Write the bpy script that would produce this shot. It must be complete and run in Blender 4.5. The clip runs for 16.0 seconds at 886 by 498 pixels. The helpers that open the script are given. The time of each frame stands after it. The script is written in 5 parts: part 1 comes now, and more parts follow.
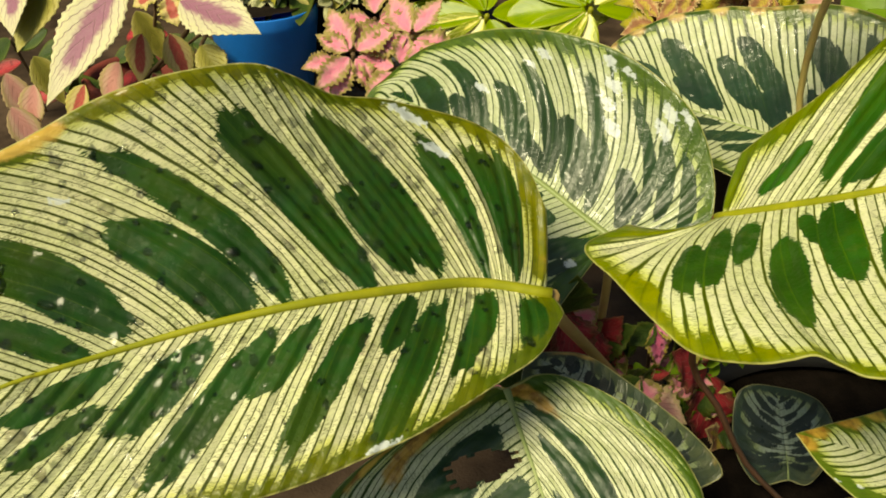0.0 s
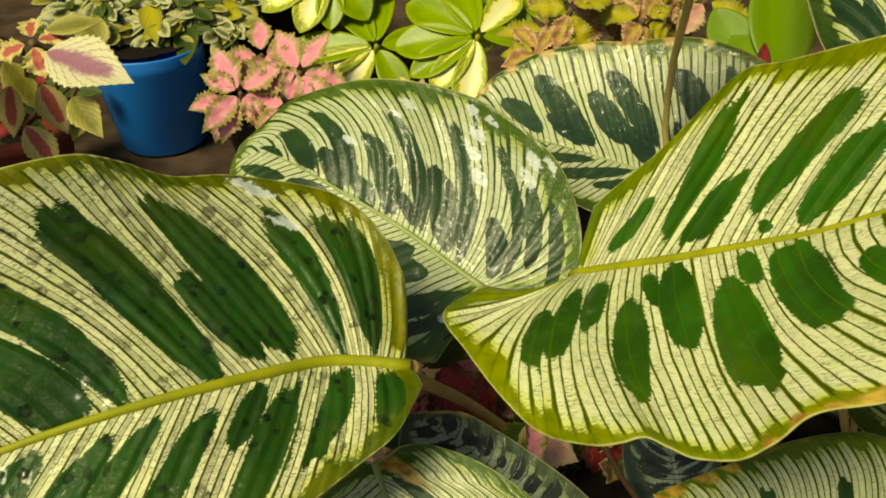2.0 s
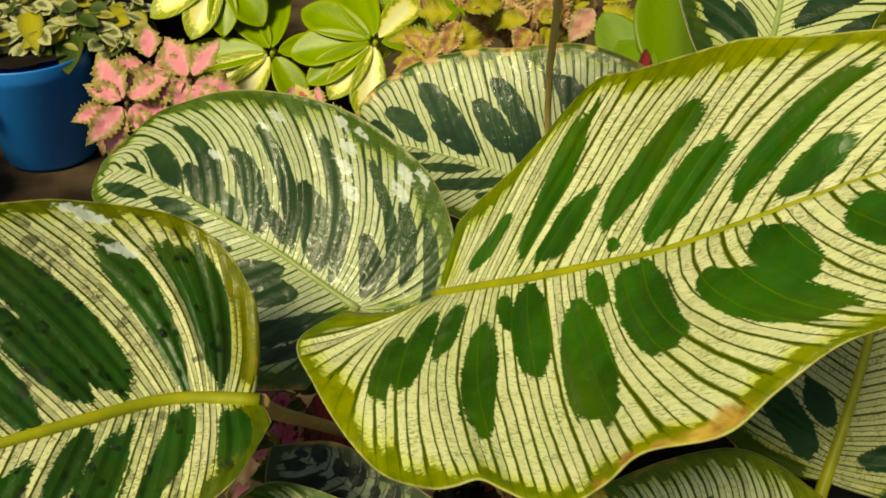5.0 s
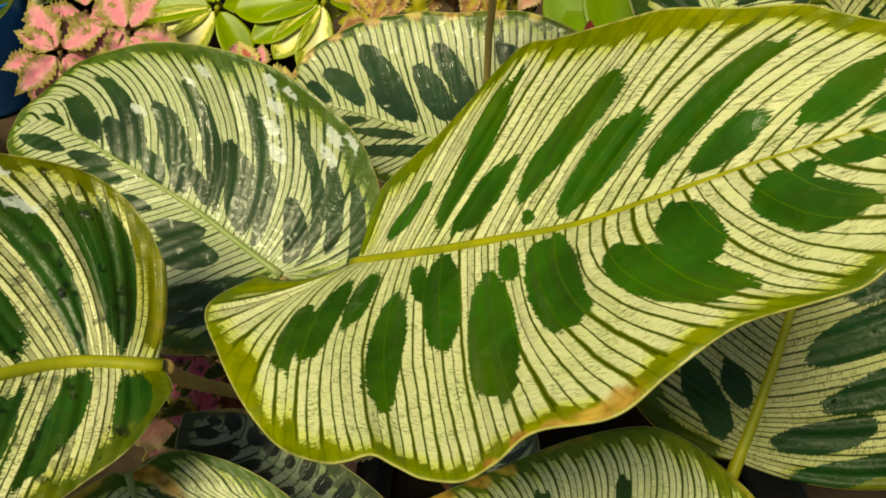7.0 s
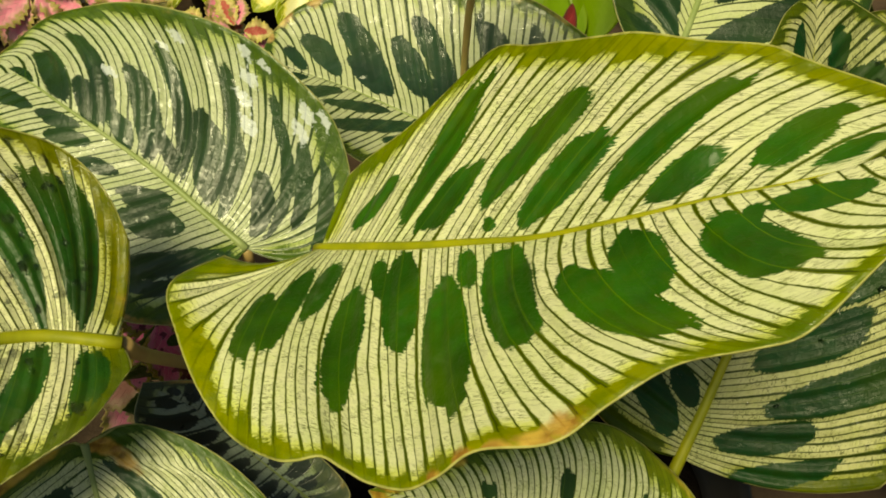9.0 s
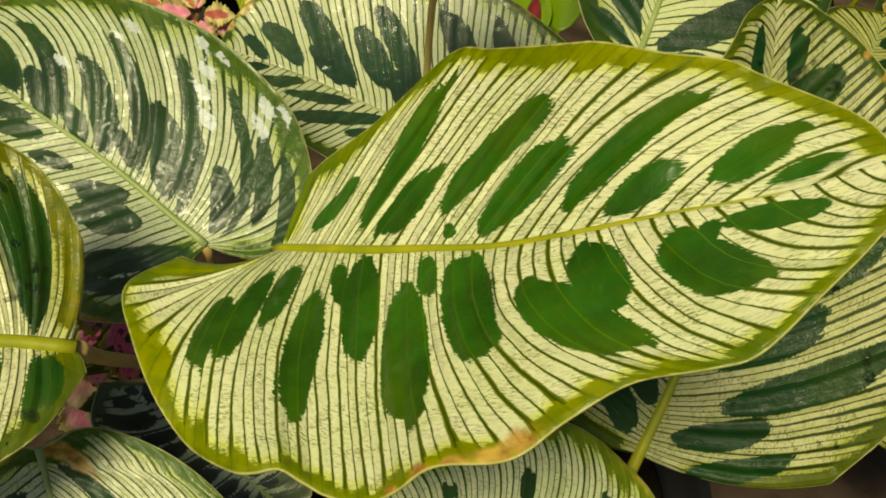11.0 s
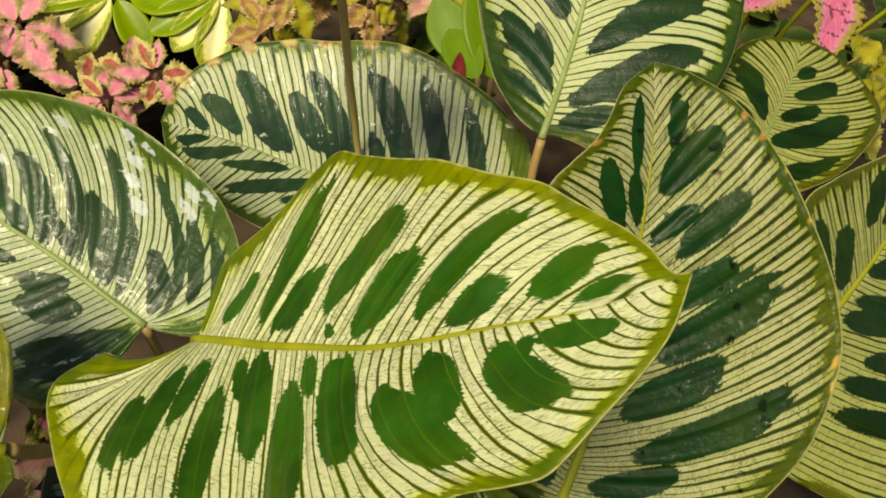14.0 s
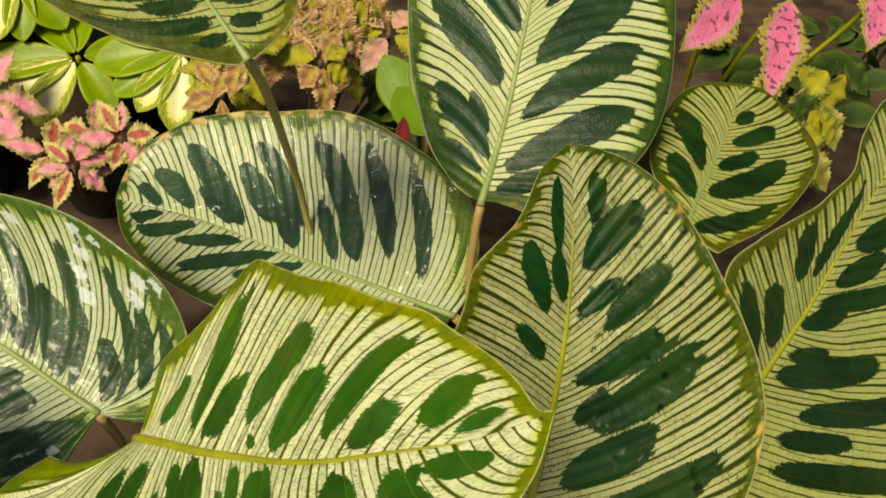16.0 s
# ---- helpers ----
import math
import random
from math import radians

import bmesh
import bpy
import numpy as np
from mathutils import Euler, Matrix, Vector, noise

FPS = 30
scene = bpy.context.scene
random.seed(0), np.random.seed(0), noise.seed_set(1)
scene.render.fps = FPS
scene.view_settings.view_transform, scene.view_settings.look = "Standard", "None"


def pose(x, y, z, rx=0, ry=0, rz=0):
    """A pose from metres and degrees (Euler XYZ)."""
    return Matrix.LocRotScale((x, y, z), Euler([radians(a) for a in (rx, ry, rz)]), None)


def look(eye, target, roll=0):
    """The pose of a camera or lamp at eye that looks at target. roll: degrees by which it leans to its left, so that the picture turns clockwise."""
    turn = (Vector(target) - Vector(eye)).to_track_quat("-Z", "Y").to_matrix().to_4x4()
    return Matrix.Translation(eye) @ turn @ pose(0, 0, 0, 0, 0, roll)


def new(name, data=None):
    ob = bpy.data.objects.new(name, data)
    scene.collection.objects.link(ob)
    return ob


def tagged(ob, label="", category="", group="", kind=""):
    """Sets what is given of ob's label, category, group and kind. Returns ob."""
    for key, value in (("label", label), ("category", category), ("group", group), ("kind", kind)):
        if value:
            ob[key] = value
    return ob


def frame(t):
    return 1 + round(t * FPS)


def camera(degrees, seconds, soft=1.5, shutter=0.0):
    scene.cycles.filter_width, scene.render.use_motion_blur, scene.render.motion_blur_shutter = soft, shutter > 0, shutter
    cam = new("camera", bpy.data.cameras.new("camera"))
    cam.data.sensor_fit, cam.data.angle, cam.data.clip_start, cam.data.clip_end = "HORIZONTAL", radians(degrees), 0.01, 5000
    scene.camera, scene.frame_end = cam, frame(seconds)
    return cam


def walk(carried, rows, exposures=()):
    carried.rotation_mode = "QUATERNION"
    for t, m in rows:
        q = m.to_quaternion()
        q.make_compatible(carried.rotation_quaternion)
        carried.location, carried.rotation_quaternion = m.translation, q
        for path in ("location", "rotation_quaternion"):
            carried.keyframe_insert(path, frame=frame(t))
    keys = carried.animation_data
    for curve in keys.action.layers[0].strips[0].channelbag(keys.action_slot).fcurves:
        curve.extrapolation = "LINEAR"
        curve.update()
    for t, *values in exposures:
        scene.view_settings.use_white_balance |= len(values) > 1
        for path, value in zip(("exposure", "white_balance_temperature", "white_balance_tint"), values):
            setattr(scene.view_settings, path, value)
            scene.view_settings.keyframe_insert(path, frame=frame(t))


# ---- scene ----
cam = camera(57.3, 16.0, 1.8)
METRES, EYE, TILT, LEAN, TURN = 0.26, 0.70, -35.0, 0.0, 0.0
ROWS = [
    (0.0, 0.0, 0.0, 0.0, -0.0, 0.0, 0.0),
    (0.5, 0.0313, -0.0071, 0.038, -0.85, 0.37, 0.71),
    (1.0, 0.0711, -0.0141, 0.0623, -1.78, 0.6, 1.54),
    (1.5, 0.1082, 0.0013, 0.0894, -3.11, 0.57, 2.65),
    (2.0, 0.1369, 0.0215, 0.1031, -4.67, 0.34, 3.8),
    (2.5, 0.1771, 0.0276, 0.122, -5.82, 0.57, 4.68),
    (3.0, 0.2042, 0.0277, 0.1289, -6.59, 0.72, 5.38),
    (3.5, 0.2456, 0.048, 0.1358, -7.42, 0.65, 5.92),
    (4.0, 0.2557, 0.0727, 0.1273, -8.16, 0.41, 5.82),
    (6.5, 0.3262, 0.0898, 0.1192, -11.44, -0.41, 4.42),
    (7.0, 0.3402, 0.1076, 0.1168, -12.25, -2.21, 3.33),
    (7.5, 0.3495, 0.1172, 0.1254, -12.63, -3.23, 2.56),
    (8.0, 0.3605, 0.1276, 0.1456, -13.38, -4.6, 1.82),
    (8.5, 0.3695, 0.1221, 0.1598, -13.64, -5.28, 0.82),
    (9.0, 0.3579, 0.0933, 0.1829, -13.76, -5.77, -0.03),
    (11.5, 0.3777, 0.0943, 0.2307, -16.31, -7.33, -0.34),
    (12.0, 0.3974, 0.0709, 0.2593, -16.12, -7.01, -0.06),
    (12.5, 0.4365, 0.0467, 0.2853, -16.05, -7.01, 0.93),
    (13.0, 0.4695, 0.0099, 0.3139, -15.84, -6.74, 1.83),
    (13.5, 0.4979, -0.0008, 0.3241, -16.08, -6.89, 2.57),
    (14.0, 0.5299, -0.0053, 0.3457, -15.63, -7.13, 3.51),
    (14.5, 0.5655, -0.0274, 0.3796, -15.6, -6.91, 4.44),
    (15.0, 0.5964, -0.031, 0.4059, -15.75, -6.97, 5.04),
    (15.5, 0.6106, -0.0329, 0.4189, -15.76, -7.12, 5.56),
    (16.0, 0.6569, -0.0619, 0.4715, -15.9, -6.58, 6.62),
]
walk(cam, [(t, pose(0, 0, EYE, TILT, LEAN, TURN) @ pose(METRES * x, METRES * y, METRES * z, 90 + pitch, roll, yaw)) for t, x, y, z, yaw, pitch, roll in ROWS],
     exposures=((0.0, 0.2, 8600, 2), (1.5, 0.06, 9600, -5), (8.0, -0.07, 9900, -7), (12.0, -0.04, 8600, 1), (16.0, 0.03, 8200, 4)))

# ---- light ----
world = bpy.data.worlds.new("sky")
scene.world = world
world.use_nodes = True
wn = world.node_tree.nodes
sky = wn.new("ShaderNodeTexSky")
sky.sky_type, sky.sun_disc = "NISHITA", False
sky.sun_elevation, sky.sun_rotation = radians(53), radians(228)
world.node_tree.links.new(sky.outputs[0], wn["Background"].inputs[0])
wn["Background"].inputs[1].default_value = 0.074
sun = new("sun", bpy.data.lights.new("sun", "SUN"))
sun.data.energy, sun.data.angle, sun.data.color = 3.35, radians(20), (1.0, 0.97, 0.80)
sun.matrix_world = look((-0.9, -0.5, 2.2), (0.1, 0.4, 0.4))

GROUND = 0.25


# ---- materials ----
def material(name, rough=0.6):
    m = bpy.data.materials.new(name)
    m.use_nodes = True
    b = m.node_tree.nodes["Principled BSDF"]
    b.inputs["Roughness"].default_value = rough
    return m, m.node_tree.nodes, m.node_tree.links, b


class Net:
    """Shortcuts for wiring shader nodes."""

    def __init__(self, m):
        self.n, self.l = m.node_tree.nodes, m.node_tree.links

    def put(self, socket, value):
        if hasattr(value, "is_linked"):
            self.l.new(value, socket)
        elif value is not None:
            socket.default_value = value

    def math(self, op, a, b=None, c=None, clamp=False):
        k = self.n.new("ShaderNodeMath")
        k.operation, k.use_clamp = op, clamp
        for s, v in zip(k.inputs, (a, b, c)):
            self.put(s, v)
        return k.outputs[0]

    def attr(self, name):
        k = self.n.new("ShaderNodeAttribute")
        k.attribute_name = name
        return k.outputs["Fac"]

    def vec(self, x, y, z=0.0):
        k = self.n.new("ShaderNodeCombineXYZ")
        for s, v in zip(k.inputs, (x, y, z)):
            self.put(s, v)
        return k.outputs[0]

    def noise(self, scale, vector=None, detail=3.0, rough=0.55):
        k = self.n.new("ShaderNodeTexNoise")
        self.put(k.inputs["Vector"], vector if vector is not None else self.coord())
        k.inputs["Scale"].default_value, k.inputs["Detail"].default_value, k.inputs["Roughness"].default_value = scale, detail, rough
        return k.outputs["Fac"]

    def coord(self):
        return self.n.new("ShaderNodeTexCoord").outputs["Object"]

    def step(self, value, lo, hi, a=0.0, b=1.0):
        k = self.n.new("ShaderNodeMapRange")
        k.interpolation_type = "SMOOTHSTEP"
        for s, v in zip(k.inputs, (value, lo, hi, a, b)):
            self.put(s, v)
        return k.outputs[0]

    def mix(self, fac, a, b, blend="MIX"):
        k = self.n.new("ShaderNodeMix")
        k.data_type, k.blend_type = "RGBA", blend
        self.put(k.inputs[0], fac)
        for s, v in ((k.inputs[6], a), (k.inputs[7], b)):
            self.put(s, (*v, 1) if isinstance(v, tuple) else v)
        return k.outputs[2]

    def bump(self, height, strength, distance, after=None):
        k = self.n.new("ShaderNodeBump")
        k.inputs["Strength"].default_value, k.inputs["Distance"].default_value = strength, distance
        self.put(k.inputs["Height"], height)
        if after is not None:
            self.l.new(after, k.inputs["Normal"])
        return k.outputs[0]


def peacock_leaf(name, cream, dark, margin, pitch=3.9, rough=0.38, worn=(0.55, 0.30, 0.07), wear=0.35, rim=4.0, edge_width=8.0, hatch=0.6, outer_lines=0.12, gloss=0.25, quilt=0.16, wet=0.0):
    """Feathered leaf: dark ovals and fine green lines on cream, a green margin with a dry rim."""
    m, nodes, links, b = material(name, rough)
    n = Net(m)
    spot, vein, edge, across, span = (n.attr(a) for a in ("spot", "vein", "edge", "across", "span"))
    grain = n.noise(700.0, detail=2.0)
    patch = n.noise(28.0, detail=4.0)
    cloud = n.noise(9.0)

    def dice(value):
        k = n.n.new("ShaderNodeTexWhiteNoise")
        k.noise_dimensions = "1D"
        n.put(k.inputs["W"], value)
        return k.outputs["Value"]

    def centred(value, size):
        return n.math("MULTIPLY", n.math("SUBTRACT", value, 0.5), size)

    lines = n.math("DIVIDE", vein, pitch)
    lines = n.math("ADD", lines, centred(n.noise(60.0), 0.42))
    lines = n.math("ADD", lines, centred(n.noise(11.0, detail=1.0), 2.0))
    # broad and hair-fine lines take turns; a strip lies between two broad ones
    nearest = n.math("ROUND", lines)
    fine = n.math("MULTIPLY", n.math("FRACT", n.math("MULTIPLY", nearest, 0.5)), 2.0)
    chance = dice(n.math("FLOOR", lines))
    strip = dice(n.math("ADD", n.math("FLOOR", n.math("MULTIPLY", lines, 0.5)), 0.37))
    weight = dice(n.math("ADD", nearest, 0.61))
    away = n.math("ABSOLUTE", n.math("SUBTRACT", lines, nearest))
    # cross veins: short strokes from line to line, closer than the lines themselves
    weave = n.noise(1.0, n.vec(n.math("MULTIPLY", span, 0.85), n.math("MULTIPLY", lines, 0.8), n.math("MULTIPLY", chance, 40.0)), detail=2.0)
    comb = n.noise(1.0, n.vec(n.math("MULTIPLY", span, 1.1), n.math("MULTIPLY", lines, 1.5), 7.0), detail=2.0)
    # cream strips run out towards the rim, each at its own length
    reach = n.math("ADD", edge, centred(strip, edge_width * 0.9))
    reach = n.math("ADD", reach, centred(chance, edge_width * 0.5))
    reach = n.math("ADD", reach, centred(patch, edge_width * 1.4))
    reach = n.math("ADD", reach, centred(comb, edge_width * 0.9))
    reach = n.math("SUBTRACT", reach, n.step(strip, 0.84, 0.88, 0.0, edge_width * 0.9))
    broad = n.math("ADD", 0.07, n.math("MULTIPLY", weight, 0.10))
    broad = n.math("ADD", broad, n.step(reach, edge_width * 0.8, edge_width * 2.4, 0.07, 0.0))
    broad = n.math("ADD", broad, n.step(across, 0.30, 1.0, 0.0, outer_lines))
    hair = n.math("ADD", 0.034, n.math("MULTIPLY", weight, 0.045))
    thick = n.math("ADD", n.math("MULTIPLY", fine, hair), n.math("MULTIPLY", n.math("SUBTRACT", 1.0, fine), broad))
    thick = n.math("ADD", thick, centred(n.noise(330.0), 0.08))
    tooth = n.step(comb, 0.50, 0.68, 0.0, 0.12 * min(1.0, hatch + 0.3))
    line = n.math("SUBTRACT", 1.0, n.step(away, n.math("SUBTRACT", thick, 0.03), n.math("ADD", n.math("ADD", thick, 0.05), tooth)))
    core = n.math("SUBTRACT", 1.0, n.step(away, 0.0, n.math("ADD", 0.03, n.math("MULTIPLY", thick, 0.55))))
    rung = n.step(n.math("ABSOLUTE", n.math("SUBTRACT", weave, 0.5)), 0.010, 0.040, 1.0, 0.0)
    net = n.math("MULTIPLY", rung, n.step(n.noise(120.0), 0.34, 0.62, 0.15, min(1.0, hatch)))
    # ovals with edges frayed along the lines
    fray = n.math("MULTIPLY", n.math("SUBTRACT", chance, 0.5), n.step(across, 0.2, 0.9, 1.3, 3.2))
    fray = n.math("ADD", fray, centred(n.noise(90.0), 1.8))
    fray = n.math("ADD", fray, centred(comb, 2.6))
    depth = n.math("ADD", spot, fray)
    oval = n.step(depth, -0.25, 0.25)
    pale = n.mix(n.step(patch, 0.35, 0.7), cream, tuple(c * k for c, k in zip(cream, (0.88, 0.94, 0.80))))
    pale = n.mix(n.math("MULTIPLY", grain, 0.4), pale, tuple(c * 0.76 for c in cream))
    pale = n.mix(n.step(n.noise(200.0, detail=4.0), 0.45, 0.70, 0.0, 0.45), pale, tuple(c * k for c, k in zip(cream, (0.80, 0.88, 0.62))))
    pale = n.mix(n.step(reach, edge_width * 0.9, edge_width * 1.7, 0.65, 0.0), pale, tuple(c * 0.45 + g * 1.3 for c, g in zip((cream[0], cream[1], cream[2] * 0.15), margin)))
    green = n.mix(n.step(patch, 0.3, 0.7), margin, tuple(c * k for c, k in zip(margin, (0.48, 0.70, 0.9))))
    green = n.mix(n.step(cloud, 0.40, 0.62, 0.0, 0.8), green, tuple(c * k for c, k in zip(margin, (1.55, 1.28, 1.2))))
    green = n.mix(n.step(n.noise(150.0, detail=4.0), 0.40, 0.68, 0.0, 0.55), green, tuple(c * k for c, k in zip(margin, (0.45, 0.62, 0.8))))
    rich = n.mix(n.step(n.noise(45.0), 0.3, 0.7), dark, tuple(c * k for c, k in zip(dark, (1.7, 1.5, 1.6))))
    rich = n.mix(n.step(n.math("ADD", across, centred(patch, 1.6)), 0.35, 1.0, 0.0, 0.8), rich, tuple(d * 0.6 + g * 0.34 for d, g in zip(dark, margin)))
    rich = n.mix(n.step(n.noise(170.0, detail=4.0), 0.42, 0.66, 0.0, 0.6), rich, tuple(d * 0.75 + g * 0.18 for d, g in zip(dark, margin)))
    rich = n.mix(n.step(n.noise(22.0, detail=3.0), 0.46, 0.66, 0.0, 0.7), rich, tuple(d * 0.5 for d in dark))
    seam = n.math("MULTIPLY", n.step(away, 0.015, 0.06, 1.0, 0.0), n.math("MULTIPLY", n.math("SUBTRACT", 1.0, fine), n.math("MULTIPLY", weight, 0.8)))
    rich = n.mix(seam, rich, tuple(d * 0.9 + g * 0.55 for d, g in zip(dark, margin)))
    colour = n.mix(n.math("MULTIPLY", net, 0.85), pale, tuple(c * k for c, k in zip(margin, (0.42, 0.44, 0.5))))
    stroke = n.mix(core, tuple(c * k for c, k in zip(margin, (0.62, 0.66, 0.6))), tuple(c * k for c, k in zip(margin, (0.20, 0.25, 0.4))))
    colour = n.mix(line, colour, stroke)
    green = n.mix(n.math("MULTIPLY", n.step(away, 0.03, 0.14, 1.0, 0.0), 0.4), green, tuple(c * 0.5 for c in margin))
    colour = n.mix(n.step(reach, edge_width * 0.72, edge_width * 0.98, 1.0, 0.0), colour, green)
    colour = n.mix(oval, colour, rich)
    # dry rim and blotches of wear
    dry = n.math("ADD", edge, centred(n.noise(90.0, detail=4.0), rim * 1.2))
    dry = n.math("MULTIPLY", n.step(dry, rim * 0.5, rim, 1.0, 0.0), n.step(n.noise(16.0, detail=5.0), 0.62 - wear * 0.3, 0.74 - wear * 0.3))
    crisp = n.step(n.math("ADD", n.attr("dry"), centred(n.noise(150.0, detail=5.0), 0.9)), 0.30, 0.75)
    dry = n.math("MAXIMUM", dry, crisp)
    husk = n.mix(n.step(n.noise(220.0), 0.4, 0.62), worn, tuple(c * k for c, k in zip(worn, (0.55, 0.42, 0.4))))
    husk = n.mix(n.step(n.noise(38.0), 0.48, 0.60), husk, tuple(c * k for c, k in zip(worn, (1.3, 1.5, 1.4))))
    colour = n.mix(n.math("MULTIPLY", dry, 0.85), colour, husk)
    # white patches of glare, painted into the leaf colour
    glare = n.step(n.math("ADD", n.attr("pale"), centred(n.noise(330.0, detail=4.0), 1.5)), 0.55, 0.75)
    colour = n.mix(n.math("MULTIPLY", glare, 0.7), colour, (0.74, 0.80, 0.82))
    colour = n.mix(n.step(edge, 0.3, 0.8, 0.9, 0.0), colour, tuple(c * 0.6 + k for c, k in zip(margin, (0.36, 0.32, 0.14))))
    n.put(b.inputs["Base Color"], colour)
    n.put(b.inputs["Roughness"], n.math("ADD", rough - 0.12, n.math("MULTIPLY", patch, 0.34)))
    ridge = n.math("COSINE", n.math("MULTIPLY", lines, 3.14159))
    bump = n.bump(ridge, quilt, 0.0012)
    bump = n.bump(n.math("SUBTRACT", grain, n.math("MULTIPLY", n.math("MAXIMUM", net, n.math("MULTIPLY", core, 0.8)), 0.9)), 0.30, 0.0005, bump)
    bump = n.bump(n.noise(140.0, detail=4.0), 0.34, 0.0022, bump)
    n.put(b.inputs["Normal"], bump)
    b.inputs["Specular IOR Level"].default_value = gloss
    if wet:
        # a broken film of rain water
        n.put(b.inputs["Coat Weight"], n.step(n.noise(34.0, detail=3.0), 0.46, 0.58, 0.0, wet))
        b.inputs["Coat Roughness"].default_value, b.inputs["Coat IOR"].default_value = 0.14, 1.33
        n.put(b.inputs["Coat Normal"], n.bump(n.noise(130.0, detail=0.0), 0.8, 0.004))
    return m


def plain(name, colour, second, scale=40.0, rough=0.6, bump=0.0, fine=400.0):
    """Two tones in clouds, with a fine grain."""
    m, nodes, links, b = material(name, rough)
    n = Net(m)
    big, small = n.noise(scale, detail=5.0), n.noise(fine, detail=2.0)
    c = n.mix(n.step(big, 0.35, 0.65), colour, second)
    c = n.mix(n.math("MULTIPLY", small, 0.4), c, tuple(k * 0.6 for k in colour))
    n.put(b.inputs["Base Color"], c)
    if bump:
        n.put(b.inputs["Normal"], n.bump(n.math("ADD", big, small), bump, 0.002))
    return m


leaf_bright = peacock_leaf("peacock_leaf_fresh", (0.78, 0.77, 0.49), (0.018, 0.092, 0.004), (0.165, 0.205, 0.002), pitch=3.4, outer_lines=0.02, edge_width=5.6, wear=0.0, hatch=0.85, gloss=0.26, rough=0.34, quilt=0.30, wet=0.35)
leaf_wet = peacock_leaf("peacock_leaf_wet", (0.77, 0.745, 0.45), (0.011, 0.058, 0.003), (0.125, 0.145, 0.001), pitch=2.7, rough=0.28, edge_width=6.0, hatch=0.9, outer_lines=0.0, wear=0.1, gloss=0.32, quilt=0.26, wet=0.8)
# darker cream and green: shade on the upright leaf put into its colour
leaf_upright_shaded = peacock_leaf("peacock_leaf_upright_shaded", (0.48, 0.47, 0.235), (0.002, 0.034, 0.005), (0.066, 0.094, 0.002), pitch=3.1, rough=0.32, edge_width=5.5, hatch=0.9, outer_lines=0.18, gloss=0.2, quilt=0.2, wear=0.1, wet=0.15)
leaf_cool = peacock_leaf("peacock_leaf_cool", (0.58, 0.61, 0.40), (0.015, 0.048, 0.010), (0.060, 0.120, 0.006), pitch=3.8, rough=0.28, gloss=0.5, hatch=0.5, quilt=0.16, wear=0.05, edge_width=8.5, outer_lines=0.04, wet=0.6)
leaf_broad = peacock_leaf("peacock_leaf_broad", (0.60, 0.62, 0.34), (0.010, 0.038, 0.011), (0.045, 0.085, 0.006), pitch=5.2, rough=0.34, gloss=0.36, hatch=0.2, quilt=0.08, wear=0.0, edge_width=7.0)
leaf_ragged = peacock_leaf("peacock_leaf_ragged", (0.59, 0.61, 0.39), (0.012, 0.042, 0.016), (0.060, 0.110, 0.006), pitch=4.2, rough=0.28, worn=(0.66, 0.45, 0.17), wear=0.3, rim=4.0, edge_width=8.0, gloss=0.5, hatch=0.3, quilt=0.1, outer_lines=0.06, wet=0.6)
leaf_aged = peacock_leaf("peacock_leaf_aged", (0.64, 0.65, 0.42), (0.014, 0.044, 0.016), (0.07, 0.13, 0.006), pitch=4.0, rough=0.34, edge_width=5.0, wear=0.1, worn=(0.60, 0.32, 0.05), gloss=0.4)
# olive underside tone, dimmed: shade on the right-hand leaves is in this colour
leaf_dim = peacock_leaf("peacock_leaf_olive_shaded", (0.46, 0.46, 0.16), (0.005, 0.030, 0.003), (0.080, 0.098, 0.003), pitch=4.0, rough=0.36, edge_width=5.5, outer_lines=0.16, gloss=0.25, quilt=0.1, wear=0.0)
leaf_banded = peacock_leaf("peacock_leaf_banded", (0.72, 0.72, 0.46), (0.020, 0.060, 0.015), (0.13, 0.19, 0.01), pitch=2.8, rough=0.32, wear=0.1, worn=(0.66, 0.38, 0.06), edge_width=9.0)
# shaded copy for the low leaves: grey, darkened cream carries the shade
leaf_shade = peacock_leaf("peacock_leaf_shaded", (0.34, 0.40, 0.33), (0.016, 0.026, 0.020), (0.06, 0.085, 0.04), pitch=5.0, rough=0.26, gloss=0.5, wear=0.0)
rib_green = plain("midrib_green", (0.42, 0.41, 0.02), (0.30, 0.32, 0.015), 60.0, 0.45)
rib_pale = plain("midrib_pale", (0.36, 0.43, 0.17), (0.28, 0.36, 0.11), 60.0, 0.45)
stem_green = plain("petiole_green", (0.52, 0.40, 0.13), (0.46, 0.28, 0.11), 30.0, 0.5)
stem_dark = plain("petiole_russet", (0.16, 0.07, 0.035), (0.10, 0.05, 0.025), 30.0, 0.5)
soil = plain("soil", (0.010, 0.007, 0.005), (0.022, 0.015, 0.011), 60.0, 0.95, 0.6)
water, _, _, wet = material("water", 0.02)
wet.inputs["Transmission Weight"].default_value, wet.inputs["IOR"].default_value = 1.0, 1.33
wet.inputs["Base Color"].default_value = (1, 1, 1, 1)
floor_mat = plain("ledge_concrete", (0.115, 0.076, 0.052), (0.035, 0.023, 0.016), 14.0, 0.85, 0.4)

for m in (floor_mat, soil):
    m.node_tree.nodes["Principled BSDF"].inputs["Specular IOR Level"].default_value = 0.1


